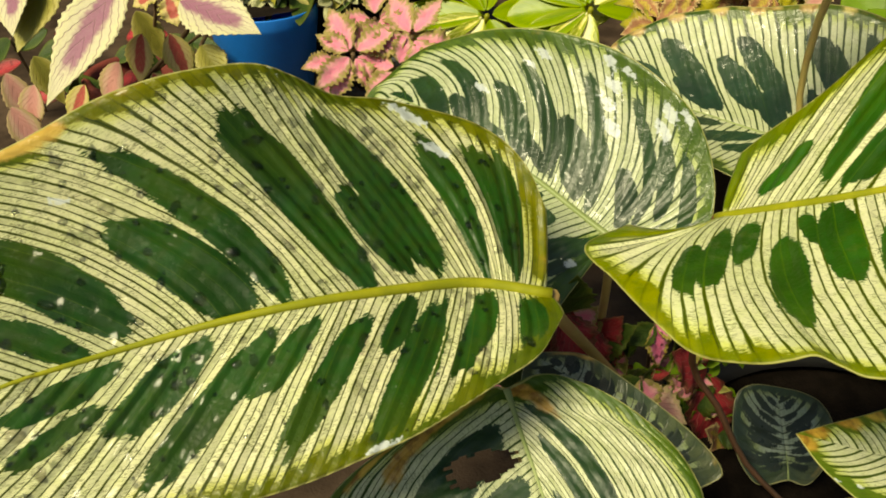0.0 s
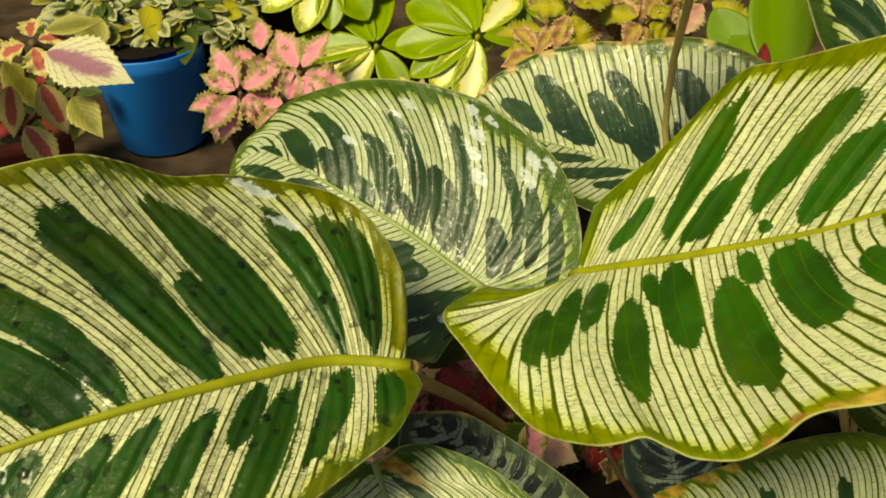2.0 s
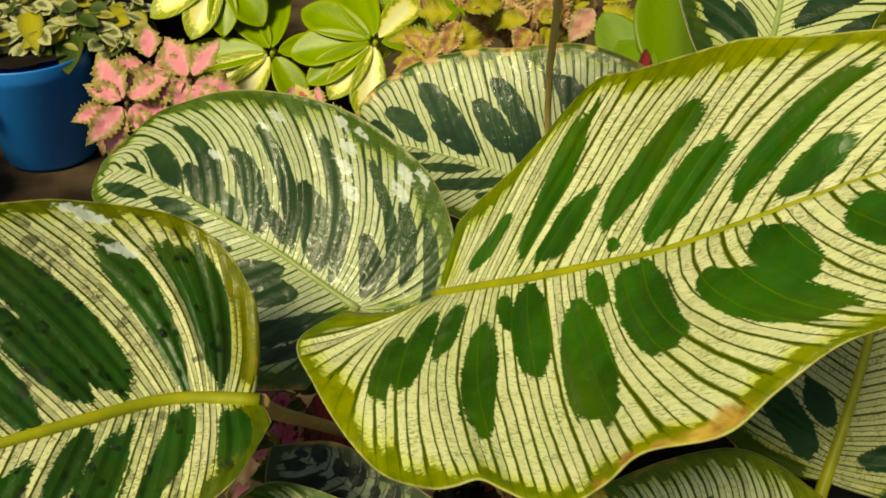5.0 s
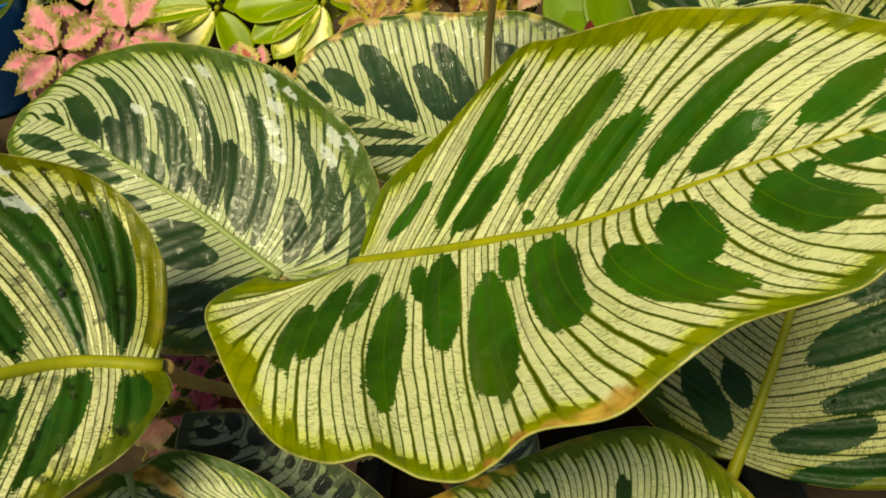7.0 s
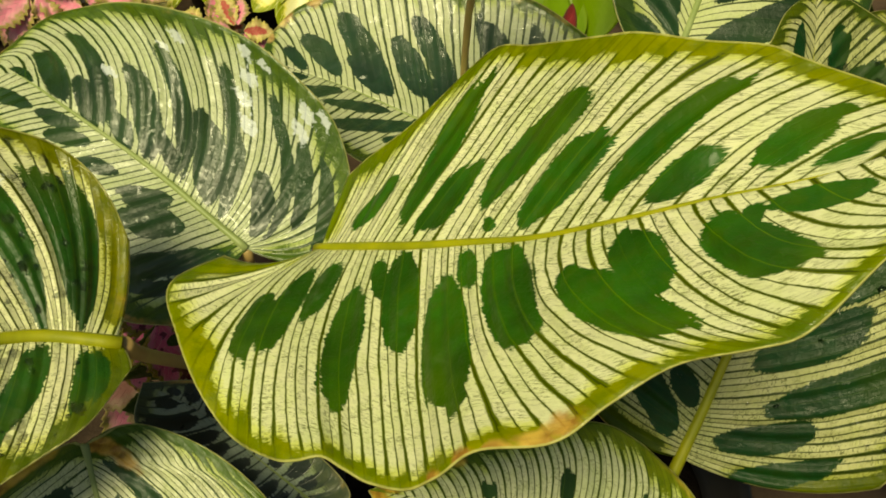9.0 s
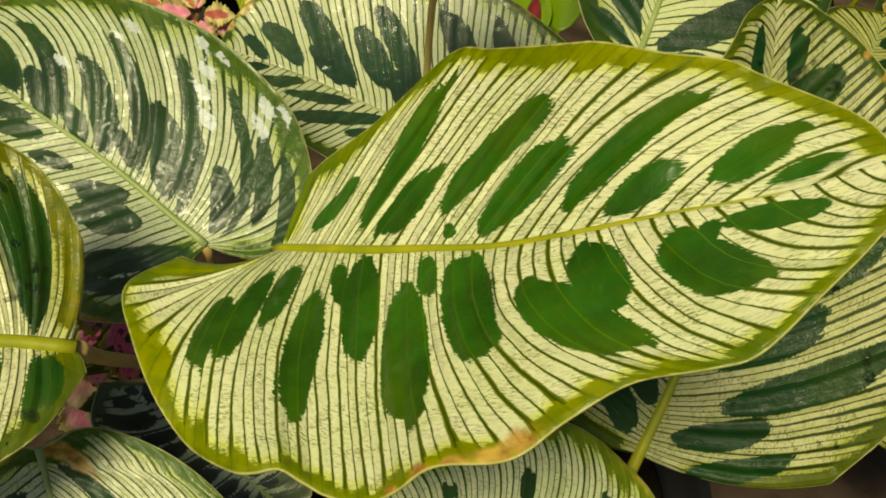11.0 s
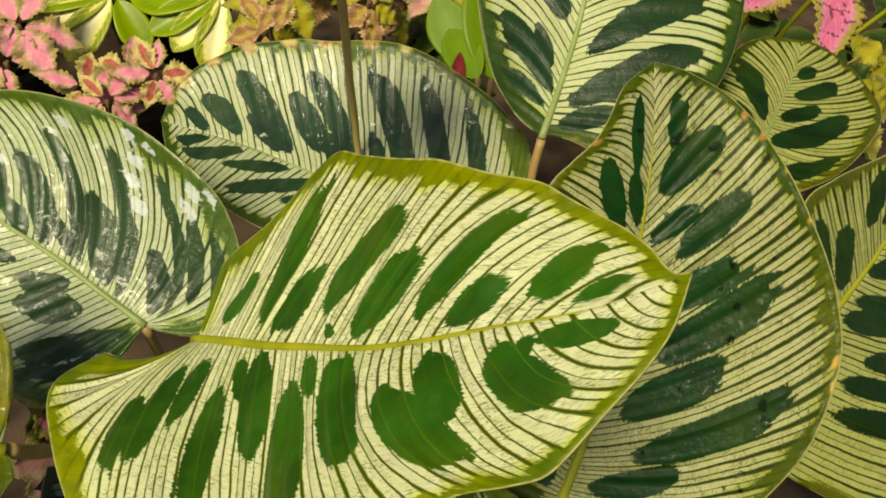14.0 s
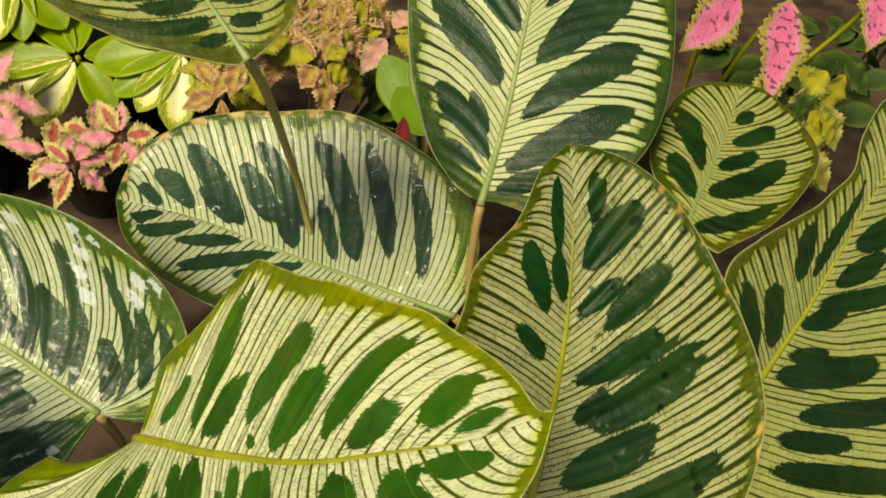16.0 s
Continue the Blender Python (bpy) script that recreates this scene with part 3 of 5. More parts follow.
leaf(plant, (0.2974, 0.3782, 0.4683), (-22.77, 0.83, 139.2),
     ((0, 0, 0), (32, -0.9, -0.8), (63.9, -2.6, -2.4), (95.8, -4.2, -4.7), (127.7, -5.4, -6.3), (159.7, -7.4, -7.2), (191.7, -8.5, -7.8), (223.5, -6.5, -6.8), (253.8, -0, 0)),
     ((0.005, 3.4, 13.3, 0.7, 5.1, 25.8, 1.7), (0.094, 31.8, 24.2, 1.3, 38.5, 47.4, 5.1), (0.219, 64, 28.5, 1.6, 72, 53.9, 8.3), (0.353, 98, 24.5, 1, 106.3, 53, 11.9), (0.473, 130, 24.9, 3.1, 133.4, 51.6, 16.6), (0.596, 156.2, 22.5, 4.8, 156.2, 50.6, 22), (0.725, 183, 20.2, 6.7, 177.3, 46.6, 22.9), (0.832, 212.8, 13.6, 0.9, 203.2, 36.7, 15.2), (0.916, 231.8, 10.4, -0.1, 229, 22.8, 6.4)),
     ((0.002, -1.9, -24.9, -0.2, 8.5, -58.1, 1.6), (0.051, 12.5, -36.1, 0.2, 21.2, -76.5, 4), (0.111, 31.1, -41.9, 0.8, 42.9, -89.6, 7.6), (0.171, 53, -46.8, 1.6, 65.8, -97, 12.7), (0.237, 72, -48.9, 2, 90, -102.4, 18.3), (0.303, 95.1, -54.1, 2.7, 115.9, -104.4, 20.6), (0.370, 119.9, -56, 1.2, 142.3, -100.5, 19.8), (0.438, 141.7, -54.7, -0.8, 167.9, -93, 17.7), (0.523, 167.3, -51.7, -2, 193.6, -85.2, 16.3), (0.615, 192.6, -47.9, -1.8, 217.6, -76.2, 13.2), (0.726, 215.8, -43, -2.4, 241, -63.1, 7.1), (0.815, 237.2, -34.1, -3.7, 256.6, -45.2, 1.5), (0.900, 251.1, -21.9, -3.8, 261.3, -24.3, -1.5)),
     ((0.761, 0.868, 0.06, 0.62, 0.0440), (0.871, 0.92, 0.05, 0.54, 0.0270), (0.631, 0.739, 0.05, 0.45, 0.0400), (0.530, 0.690, 0.04, 0.8, 0.0390), (0.446, 0.538, 0.05, 0.54, 0.0349)),
     ((0.904, 0.924, 0.05, 0.56, 0.0201), (0.824, 0.854, 0.09, 0.65, 0.0342), (0.697, 0.757, 0.08, 0.79, 0.0424), (0.726, 0.764, 0.07, 0.38, 0.0309), (0.601, 0.635, 0.19, 0.62, 0.0427), (0.513, 0.595, 0.25, 0.83, 0.0345), (0.546, 0.56, 0.06, 0.36, 0.036), (0.33, 0.432, 0.15, 0.84, 0.042), (0.402, 0.444, 0.06, 0.43, 0.0278), (0.232, 0.31, 0.21, 0.84, 0.0321), (0.332, 0.369, 0.1, 0.29, 0.03), (0.126, 0.197, 0.17, 0.87, 0.0256)),
     (0, 0), leaf_ragged, rib_pale, 'cream and dark green feathered leaf with a dry yellow rim', rows=150, cols=28, girth=2.2, base_margin=(0.25, 0.9), dry=((-1, 0.441, 0.99, 6.0), (-1, 0.538, 1, 6.0), (-1, 0.623, 0.99, 6.0), (-1, 0.721, 0.99, 6.0), (-1, 0.805, 0.99, 6.0), (-1, 0.879, 0.99, 6.0), (-1, 0.362, 0.99, 5.0), (-1, 0.933, 1, 5.0)))
leaf(plant, (0.1221, 0.3037, 0.5042), (27.79, -38.97, -48.12),
     ((0, 0, 0), (29.4, -2.8, -0.8), (58.7, -6.6, -0.8), (88.2, -9.1, -1.2), (117.6, -11.2, -1.8), (147, -12.1, 0.8), (176.4, -10, 1.2), (205.7, -6.4, -0.7), (234.3, -0, 0)),
     ((0.013, 0.2, 18.2, 0.7, 4.8, 33.6, 5.1), (0.058, 27.3, 23.9, 4.8, 44.9, 45.6, 12.5), (0.131, 52.3, 25.8, 9, 87.5, 63, 19), (0.195, 69.8, 20.3, 8.2, 107.3, 56.3, 20.6), (0.270, 87.3, 22.8, 7.1, 131.5, 46.6, 23.3), (0.337, 100.5, 22.5, 7, 144.8, 42.3, 23.6), (0.404, 118, 16.1, 7.5, 155.5, 39.5, 22), (0.476, 132.8, 8, 5.6, 174.5, 32.7, 17.4), (0.539, 149, 10.4, 6.7, 191.4, 28.1, 13.6), (0.607, 164.3, 9.1, 7, 199.8, 23.2, 10.7), (0.680, 176.2, 4.3, 4.9, 210.3, 17.1, 6.7), (0.736, 187.5, 5.7, 2.6, 216.5, 13.2, 4.7), (0.780, 197.9, 3.4, 1.7, 223.1, 7.9, 2.5), (0.839, 210.2, -0.8, 0.3, 228.3, 1.8, 0.6)),
     ((0.005, -7, -13.8, 10.7, -27.3, -15.6, 22.4), (0.009, -7.1, -25.3, 19, -34.7, -34.9, 32.6), (0.014, 2.6, -36.6, 22.1, -1.1, -62.4, 34), (0.019, 11.1, -42.6, 22, 22, -80.1, 27.7), (0.025, 20.5, -49.5, 21.6, 36.9, -89.9, 19.3), (0.034, 27.9, -53.1, 19.8, 48, -93.5, 17), (0.043, 32.4, -50.9, 15.9, 61.8, -96, 17), (0.074, 46.7, -60.1, 14.4, 78.7, -96, 17.3), (0.103, 50.8, -56.2, 10.5, 84.6, -93.6, 16.1), (0.139, 54, -49.2, 5.4, 90.1, -94.6, 11.9), (0.183, 69.2, -58.2, 4, 98.7, -96.1, 6.3), (0.224, 78.3, -57.1, 0.7, 111.2, -96.2, 5), (0.290, 87.8, -51.1, -1, 122.6, -92.6, 6.3), (0.344, 104.2, -52, 0.7, 135, -85.3, 8.2), (0.389, 117.6, -50.4, 1.4, 152.2, -80.5, 4.8), (0.458, 135, -49.1, 1.5, 163.8, -68.4, 2.2), (0.526, 149.6, -47.3, 3.3, 178.2, -58.2, 0.9), (0.599, 162.3, -43.8, 2.1, 194.3, -54.1, -0.2), (0.690, 180.8, -33.8, -0.2, 207.7, -47.2, -1.1), (0.742, 196.8, -31.7, 0.3, 216.8, -33.9, -2.8), (0.810, 210, -21.6, -2.1, 224.9, -20.9, -3.3), (0.895, 221.7, -13, -2.4, 230.3, -13.3, -2.5)),
     ((0.184, 0.211, 0.11, 0.38, 0.0445), (0.355, 0.303, 0.12, 0.83, 0.0376), (0.421, 0.424, 0.05, 0.41, 0.0355), (0.509, 0.557, 0.16, 0.78, 0.0504), (0.655, 0.655, 0.06, 0.56, 0.0442), (0.577, 0.549, 0.04, 0.12, 0.0207), (0.764, 0.744, 0.14, 0.81, 0.0336), (0.827, 0.827, 0.03, 0.43, 0.0285), (0.913, 0.885, 0.16, 0.76, 0.0262), (0.962, 0.95, 0.14, 0.82, 0.0165)),
     ((0.174, 0.152, 0.39, 0.71, 0.0222), (0.214, 0.183, 0.14, 0.71, 0.0239), (0.258, 0.24, 0.1, 0.41, 0.0205), (0.321, 0.299, 0.19, 0.78, 0.0304), (0.348, 0.356, 0.06, 0.24, 0.0165), (0.4, 0.395, 0.03, 0.46, 0.0288), (0.484, 0.466, 0.15, 0.79, 0.0439), (0.523, 0.523, 0.03, 0.24, 0.0214), (0.591, 0.575, 0.03, 0.6, 0.0392), (0.734, 0.724, 0.06, 0.46, 0.0322), (0.672, 0.695, 0.2, 0.76, 0.0363), (0.819, 0.819, 0.12, 0.71, 0.0313), (0.857, 0.844, 0.1, 0.23, 0.0101), (0.888, 0.902, 0.08, 0.37, 0.0300)),
     (0, 0), leaf_bright, rib_green, 'large bright cream leaf with green ovals and wavy olive rim', rows=190, cols=30, girth=2.4, base_margin=(0.9, 0.62), dry=((-1, 0.558, 0.96, 5.0), (-1, 0.529, 0.98, 5.0), (-1, 0.504, 1, 4.0), (-1, 0.472, 0.99, 3.6), (-1, 0.427, 0.99, 3.0)))
leaf(plant, (0.0287, 0.2626, 0.4388), (13.16, 23.92, -75.69),
     ((0, 0, 0), (1.6, 0.1, -0), (2.8, 0.1, -0), (4.3, 0.2, -0), (6.3, 0.3, -0), (9.9, 0.4, -0), (16.3, 0.6, -0), (25.5, 1, -0), (39.2, 1.9, -0), (55.8, 2.5, -0), (77.4, 1.9, -0), (101.9, 0, 0)),
     ((0, 0, 0), (-1.2, 7.3, -0.1), (-2.9, 14.4, -0.1), (0.4, 25.4, -0.2), (16.7, 45, -0.4), (39.8, 60.8, -0.6), (61, 66, -0.6), (76.4, 61.5, -0.6), (91.2, 50.9, -0.5), (101.1, 32.7, -0.3), (103.4, 15.8, -0.1), (101.9, 0, 0)),
     ((0, 0, 0), (-1.1, -2.6, 0), (-2.5, -4.7, 0), (-1.6, -13.2, 0.1), (4.9, -37.3, 0.3), (14.5, -65.6, 0.6), (25.1, -85.1, 0.8), (37.4, -90.5, 0.8), (57.3, -85.2, 0.8), (79.5, -64.4, 0.6), (93, -33.9, 0.3), (101.9, 0, 0)),
     ((0.1, 0.1, 0.7, 0.07), (0.3, 0.1, 0.6, 0.07), (0.52, 0.1, 0.6, 0.06), (0.78, 0.1, 0.6, 0.05)),
     ((0.17, 0.08, 0.92, 0.11), (0.43, 0.05, 0.95, 0.12), (0.69, 0.08, 0.92, 0.10)),
     (0.000, 0.000), leaf_aged, rib_pale, 'torn feathered leaf with a hole and dry brown corner', slants=((1.2, 0.0), (0.8, 0.0)), lobes=(0.2, 0.2), hole=(-1, 0.54, 0.20, 0.055, 0.17), dry=((1, -0.020, 0.20, 8.6), (-1, -0.123, 0.60, 11.2), (-1, -0.311, 0.84, 7.5)))
leaf(plant, (0.2712, 0.1902, 0.4324), (-17, -13.05, 170.44),
     ((0, 0, 0), (3, -0.7, 0), (5.5, -1.5, 0), (8.2, -2.6, 0), (11.4, -3.8, 0), (15.9, -5, 0), (23, -6, 0), (35.2, -6.3, 0), (54.4, -6, 0.1), (77.7, -4.4, 0.1), (107.6, -1.5, 0), (142.2, 0, 0)),
     ((0, 0, 0), (3.3, 6.3, -0), (6.3, 12.8, -0), (11.1, 19.9, -0), (20.5, 25.8, -0), (34.3, 30.2, -0), (49.1, 33, -0), (65.6, 33.6, -0), (85.8, 31.4, -0), (107.2, 25.4, -0), (130.9, 13.1, -0), (142.2, 0, 0)),
     ((0, 0, 0), (-1, -5, 0), (-2.2, -10, 0), (-2.7, -15.8, 0), (-0.8, -21.7, 0), (3.9, -27.7, 0), (13.6, -35.4, 0.1), (27.8, -42.7, 0.1), (47.9, -46.8, 0.1), (79.6, -35.7, 0.1), (117, -14.9, 0.1), (142.2, 0, 0)),
     ((0.3, 0.15, 0.4, 0.02), (0.55, 0.12, 0.45, 0.025)),
     ((0.2, 0.15, 0.4, 0.02), (0.45, 0.12, 0.45, 0.025), (0.7, 0.1, 0.4, 0.02)),
     (0.000, 0.000), leaf_banded, rib_green, 'feathered leaf with a dry orange-brown rim', slants=((0.0, 0.0), (0.0, 0.0)), lobes=(0.2, 0.2), pale=((1, 0.764, 1.00, 1.9), (1, 0.748, 0.84, 1.9)), dry=((1, 0.954, 1.00, 6.9), (1, 0.986, 1.00, 6.5), (1, 0.986, 1.00, 6.5), (-1, 0.933, 1.00, 6.1), (-1, 0.825, 1.00, 5.7), (-1, 0.740, 1.00, 4.5)))
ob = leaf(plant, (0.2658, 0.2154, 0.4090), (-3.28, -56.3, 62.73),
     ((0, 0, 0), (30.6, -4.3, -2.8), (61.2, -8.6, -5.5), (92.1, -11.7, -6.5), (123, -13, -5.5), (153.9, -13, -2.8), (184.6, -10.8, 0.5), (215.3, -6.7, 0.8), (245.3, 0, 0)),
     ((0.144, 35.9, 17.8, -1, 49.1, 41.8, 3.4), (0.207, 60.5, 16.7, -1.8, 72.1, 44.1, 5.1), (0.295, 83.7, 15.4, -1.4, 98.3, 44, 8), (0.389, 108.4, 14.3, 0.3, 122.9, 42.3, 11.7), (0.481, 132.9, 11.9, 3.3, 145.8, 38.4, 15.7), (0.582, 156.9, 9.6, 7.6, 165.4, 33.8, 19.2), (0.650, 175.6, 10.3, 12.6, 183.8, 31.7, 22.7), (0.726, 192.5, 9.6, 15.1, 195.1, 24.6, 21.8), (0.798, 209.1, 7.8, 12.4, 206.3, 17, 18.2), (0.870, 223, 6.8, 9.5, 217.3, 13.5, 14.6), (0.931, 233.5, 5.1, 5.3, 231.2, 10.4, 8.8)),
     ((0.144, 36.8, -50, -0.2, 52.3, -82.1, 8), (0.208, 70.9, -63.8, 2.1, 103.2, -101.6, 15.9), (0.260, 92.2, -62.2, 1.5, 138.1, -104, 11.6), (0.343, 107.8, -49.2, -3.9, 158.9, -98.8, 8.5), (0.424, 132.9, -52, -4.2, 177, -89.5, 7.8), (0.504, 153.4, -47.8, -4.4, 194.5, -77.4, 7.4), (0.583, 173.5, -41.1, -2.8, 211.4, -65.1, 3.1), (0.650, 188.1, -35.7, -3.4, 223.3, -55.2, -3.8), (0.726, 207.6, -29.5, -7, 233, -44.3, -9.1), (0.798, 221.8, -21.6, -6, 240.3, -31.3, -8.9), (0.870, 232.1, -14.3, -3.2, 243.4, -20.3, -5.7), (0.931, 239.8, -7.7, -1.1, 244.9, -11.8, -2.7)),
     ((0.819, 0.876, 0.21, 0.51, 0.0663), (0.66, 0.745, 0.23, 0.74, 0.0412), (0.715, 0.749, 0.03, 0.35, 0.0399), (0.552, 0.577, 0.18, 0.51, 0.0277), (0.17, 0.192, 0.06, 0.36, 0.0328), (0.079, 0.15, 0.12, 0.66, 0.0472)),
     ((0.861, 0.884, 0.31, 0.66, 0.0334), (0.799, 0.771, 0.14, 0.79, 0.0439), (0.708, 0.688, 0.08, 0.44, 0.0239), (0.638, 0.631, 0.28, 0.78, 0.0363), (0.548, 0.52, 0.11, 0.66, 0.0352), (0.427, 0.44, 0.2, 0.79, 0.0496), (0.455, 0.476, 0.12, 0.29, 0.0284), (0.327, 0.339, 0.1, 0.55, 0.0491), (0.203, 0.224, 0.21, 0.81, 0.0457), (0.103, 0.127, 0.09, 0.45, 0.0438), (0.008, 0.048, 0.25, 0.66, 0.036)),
     (0, 0), leaf_upright_shaded, rib_green, 'upright feathered leaf with dark green ovals and water beads', rows=170, cols=30, girth=3.2, base_margin=(0.8, 0.7), dry=((-1, 0.761, 0.99, 2.6), (-1, 0.691, 0.99, 2.6), (-1, 0.613, 0.99, 1.8), (-1, 0.51, 0.99, 2.0), (-1, 0.227, 0.98, 3.0), (-1, 0.19, 1, 3.0), (1, 0.797, 0.96, 3.0)))
droplets(ob, 80, 3, (0.7, 1.9), 0.3)
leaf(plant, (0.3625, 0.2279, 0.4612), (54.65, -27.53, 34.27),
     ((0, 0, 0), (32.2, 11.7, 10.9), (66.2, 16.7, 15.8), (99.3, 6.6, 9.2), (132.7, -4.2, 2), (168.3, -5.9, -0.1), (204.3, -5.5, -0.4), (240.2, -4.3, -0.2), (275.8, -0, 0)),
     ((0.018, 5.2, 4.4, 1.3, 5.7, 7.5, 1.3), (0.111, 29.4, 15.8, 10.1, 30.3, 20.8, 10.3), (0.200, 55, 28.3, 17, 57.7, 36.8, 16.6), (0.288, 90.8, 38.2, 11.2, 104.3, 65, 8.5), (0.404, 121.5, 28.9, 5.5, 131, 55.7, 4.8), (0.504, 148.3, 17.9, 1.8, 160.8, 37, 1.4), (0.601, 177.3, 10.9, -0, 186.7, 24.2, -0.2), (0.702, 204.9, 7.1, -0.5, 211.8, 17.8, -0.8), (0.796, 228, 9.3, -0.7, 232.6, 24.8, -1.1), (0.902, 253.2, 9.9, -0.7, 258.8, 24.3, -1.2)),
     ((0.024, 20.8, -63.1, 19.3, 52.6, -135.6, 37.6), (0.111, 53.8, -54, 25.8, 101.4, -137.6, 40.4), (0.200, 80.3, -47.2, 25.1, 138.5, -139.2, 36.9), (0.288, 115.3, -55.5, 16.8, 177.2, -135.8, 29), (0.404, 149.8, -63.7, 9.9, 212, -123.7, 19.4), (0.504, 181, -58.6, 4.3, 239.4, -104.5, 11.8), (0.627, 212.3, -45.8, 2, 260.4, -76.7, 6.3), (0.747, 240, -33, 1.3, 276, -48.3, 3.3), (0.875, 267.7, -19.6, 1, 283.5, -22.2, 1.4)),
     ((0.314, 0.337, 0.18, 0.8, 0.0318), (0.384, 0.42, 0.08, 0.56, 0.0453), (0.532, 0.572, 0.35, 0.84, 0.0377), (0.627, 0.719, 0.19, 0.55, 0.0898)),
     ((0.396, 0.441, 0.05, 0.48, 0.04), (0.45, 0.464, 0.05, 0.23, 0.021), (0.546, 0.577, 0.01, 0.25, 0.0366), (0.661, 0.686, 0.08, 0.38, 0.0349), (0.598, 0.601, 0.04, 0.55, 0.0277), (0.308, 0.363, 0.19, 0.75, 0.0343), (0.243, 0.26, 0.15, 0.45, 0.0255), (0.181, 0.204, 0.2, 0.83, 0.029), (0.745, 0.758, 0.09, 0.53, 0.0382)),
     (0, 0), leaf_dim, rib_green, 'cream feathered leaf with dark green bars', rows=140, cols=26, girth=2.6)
leaf(plant, (0.3168, 0.4050, 0.5281), (4.47, -37.76, 61.87),
     ((0, 0, 0), (32.2, -3.2, -2.2), (64.5, -5.5, -1.6), (96.8, -5.8, 1), (129.2, -6.5, 2.2), (161.6, -5.7, 1.8), (194, -3.9, 1.2), (226.4, -2.1, 0.6), (258.8, -0, -0)),
     ((0.006, 4.6, 9.2, 0.5, 10.4, 18.7, 1.5), (0.048, 21.6, 19.2, 1.1, 24.9, 33.3, 3.9), (0.091, 42.4, 21.5, 1.3, 48.2, 46.3, 6), (0.176, 73.6, 27.5, 2.1, 83.6, 59, 6.7), (0.259, 95.4, 28.3, 2.6, 112, 65.5, 7.2), (0.355, 121.9, 26.4, 3.4, 145.2, 70.9, 7.5), (0.454, 152.1, 28.5, 3.9, 176.6, 72.3, 7.3), (0.573, 184.2, 27.3, 3.6, 211.8, 63.2, 6.1), (0.743, 219.4, 19.1, 2.4, 240.8, 34, 3.2)),
     ((0.010, 3, -16.1, -0.6, -2, -31.9, 0.1), (0.055, 19.5, -29.9, -0.3, 19, -66.2, 2.3), (0.119, 41.2, -36, 1.9, 43.8, -85.7, 2.1), (0.176, 60.2, -39.1, 5, 63.8, -94, 0.6), (0.259, 86.6, -41.8, 3.7, 91.2, -98.4, -2), (0.342, 114.3, -44.7, 1.4, 120.1, -98.2, -4.1), (0.426, 145.5, -43.6, -0.2, 154.8, -94.9, -5.3), (0.514, 176.5, -38.9, -1, 193.2, -87, -5.7), (0.605, 199.3, -31.7, -1.1, 225.8, -68.5, -4.9), (0.743, 224.7, -16.7, -0.6, 256.8, -32.2, -2.6)),
     ((0.167, 0.197, 0.08, 0.79, 0.0449), (0.222, 0.24, 0.15, 0.43, 0.0313), (0.364, 0.381, 0.11, 0.78, 0.0539), (0.533, 0.526, 0.03, 0.53, 0.0502), (0.092, 0.099, 0.15, 0.78, 0.0257)),
     ((0.121, 0.246, 0.09, 0.81, 0.0548), (0.284, 0.405, 0.11, 0.79, 0.0573), (0.448, 0.58, 0.14, 0.79, 0.0758), (0.054, 0.08, 0.11, 0.56, 0.0406), (0.602, 0.722, 0.15, 0.89, 0.045)),
     (0, 0), leaf_broad, rib_pale, 'pale cream leaf with broad dark green bars', rows=150, cols=28, girth=2.4)
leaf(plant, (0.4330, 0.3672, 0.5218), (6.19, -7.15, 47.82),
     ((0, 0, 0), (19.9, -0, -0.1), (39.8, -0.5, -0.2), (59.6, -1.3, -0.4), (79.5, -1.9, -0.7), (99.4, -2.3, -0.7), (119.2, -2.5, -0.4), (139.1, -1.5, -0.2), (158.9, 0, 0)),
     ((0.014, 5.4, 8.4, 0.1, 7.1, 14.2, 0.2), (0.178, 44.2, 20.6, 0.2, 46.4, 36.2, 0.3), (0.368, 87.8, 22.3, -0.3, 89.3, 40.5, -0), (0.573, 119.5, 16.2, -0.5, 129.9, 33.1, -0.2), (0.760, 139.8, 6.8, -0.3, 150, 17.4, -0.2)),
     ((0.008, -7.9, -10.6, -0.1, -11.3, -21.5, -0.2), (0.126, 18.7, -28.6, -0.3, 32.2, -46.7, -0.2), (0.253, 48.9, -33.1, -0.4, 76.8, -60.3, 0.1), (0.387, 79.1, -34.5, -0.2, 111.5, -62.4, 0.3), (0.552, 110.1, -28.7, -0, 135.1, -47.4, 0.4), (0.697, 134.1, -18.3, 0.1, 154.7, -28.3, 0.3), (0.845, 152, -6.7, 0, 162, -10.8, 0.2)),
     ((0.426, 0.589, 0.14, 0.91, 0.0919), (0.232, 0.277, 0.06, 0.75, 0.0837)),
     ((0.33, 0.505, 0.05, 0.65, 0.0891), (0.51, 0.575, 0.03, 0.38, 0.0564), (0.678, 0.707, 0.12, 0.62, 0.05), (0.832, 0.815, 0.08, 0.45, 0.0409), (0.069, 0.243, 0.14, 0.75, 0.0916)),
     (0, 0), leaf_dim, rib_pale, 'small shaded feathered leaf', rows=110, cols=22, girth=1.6)
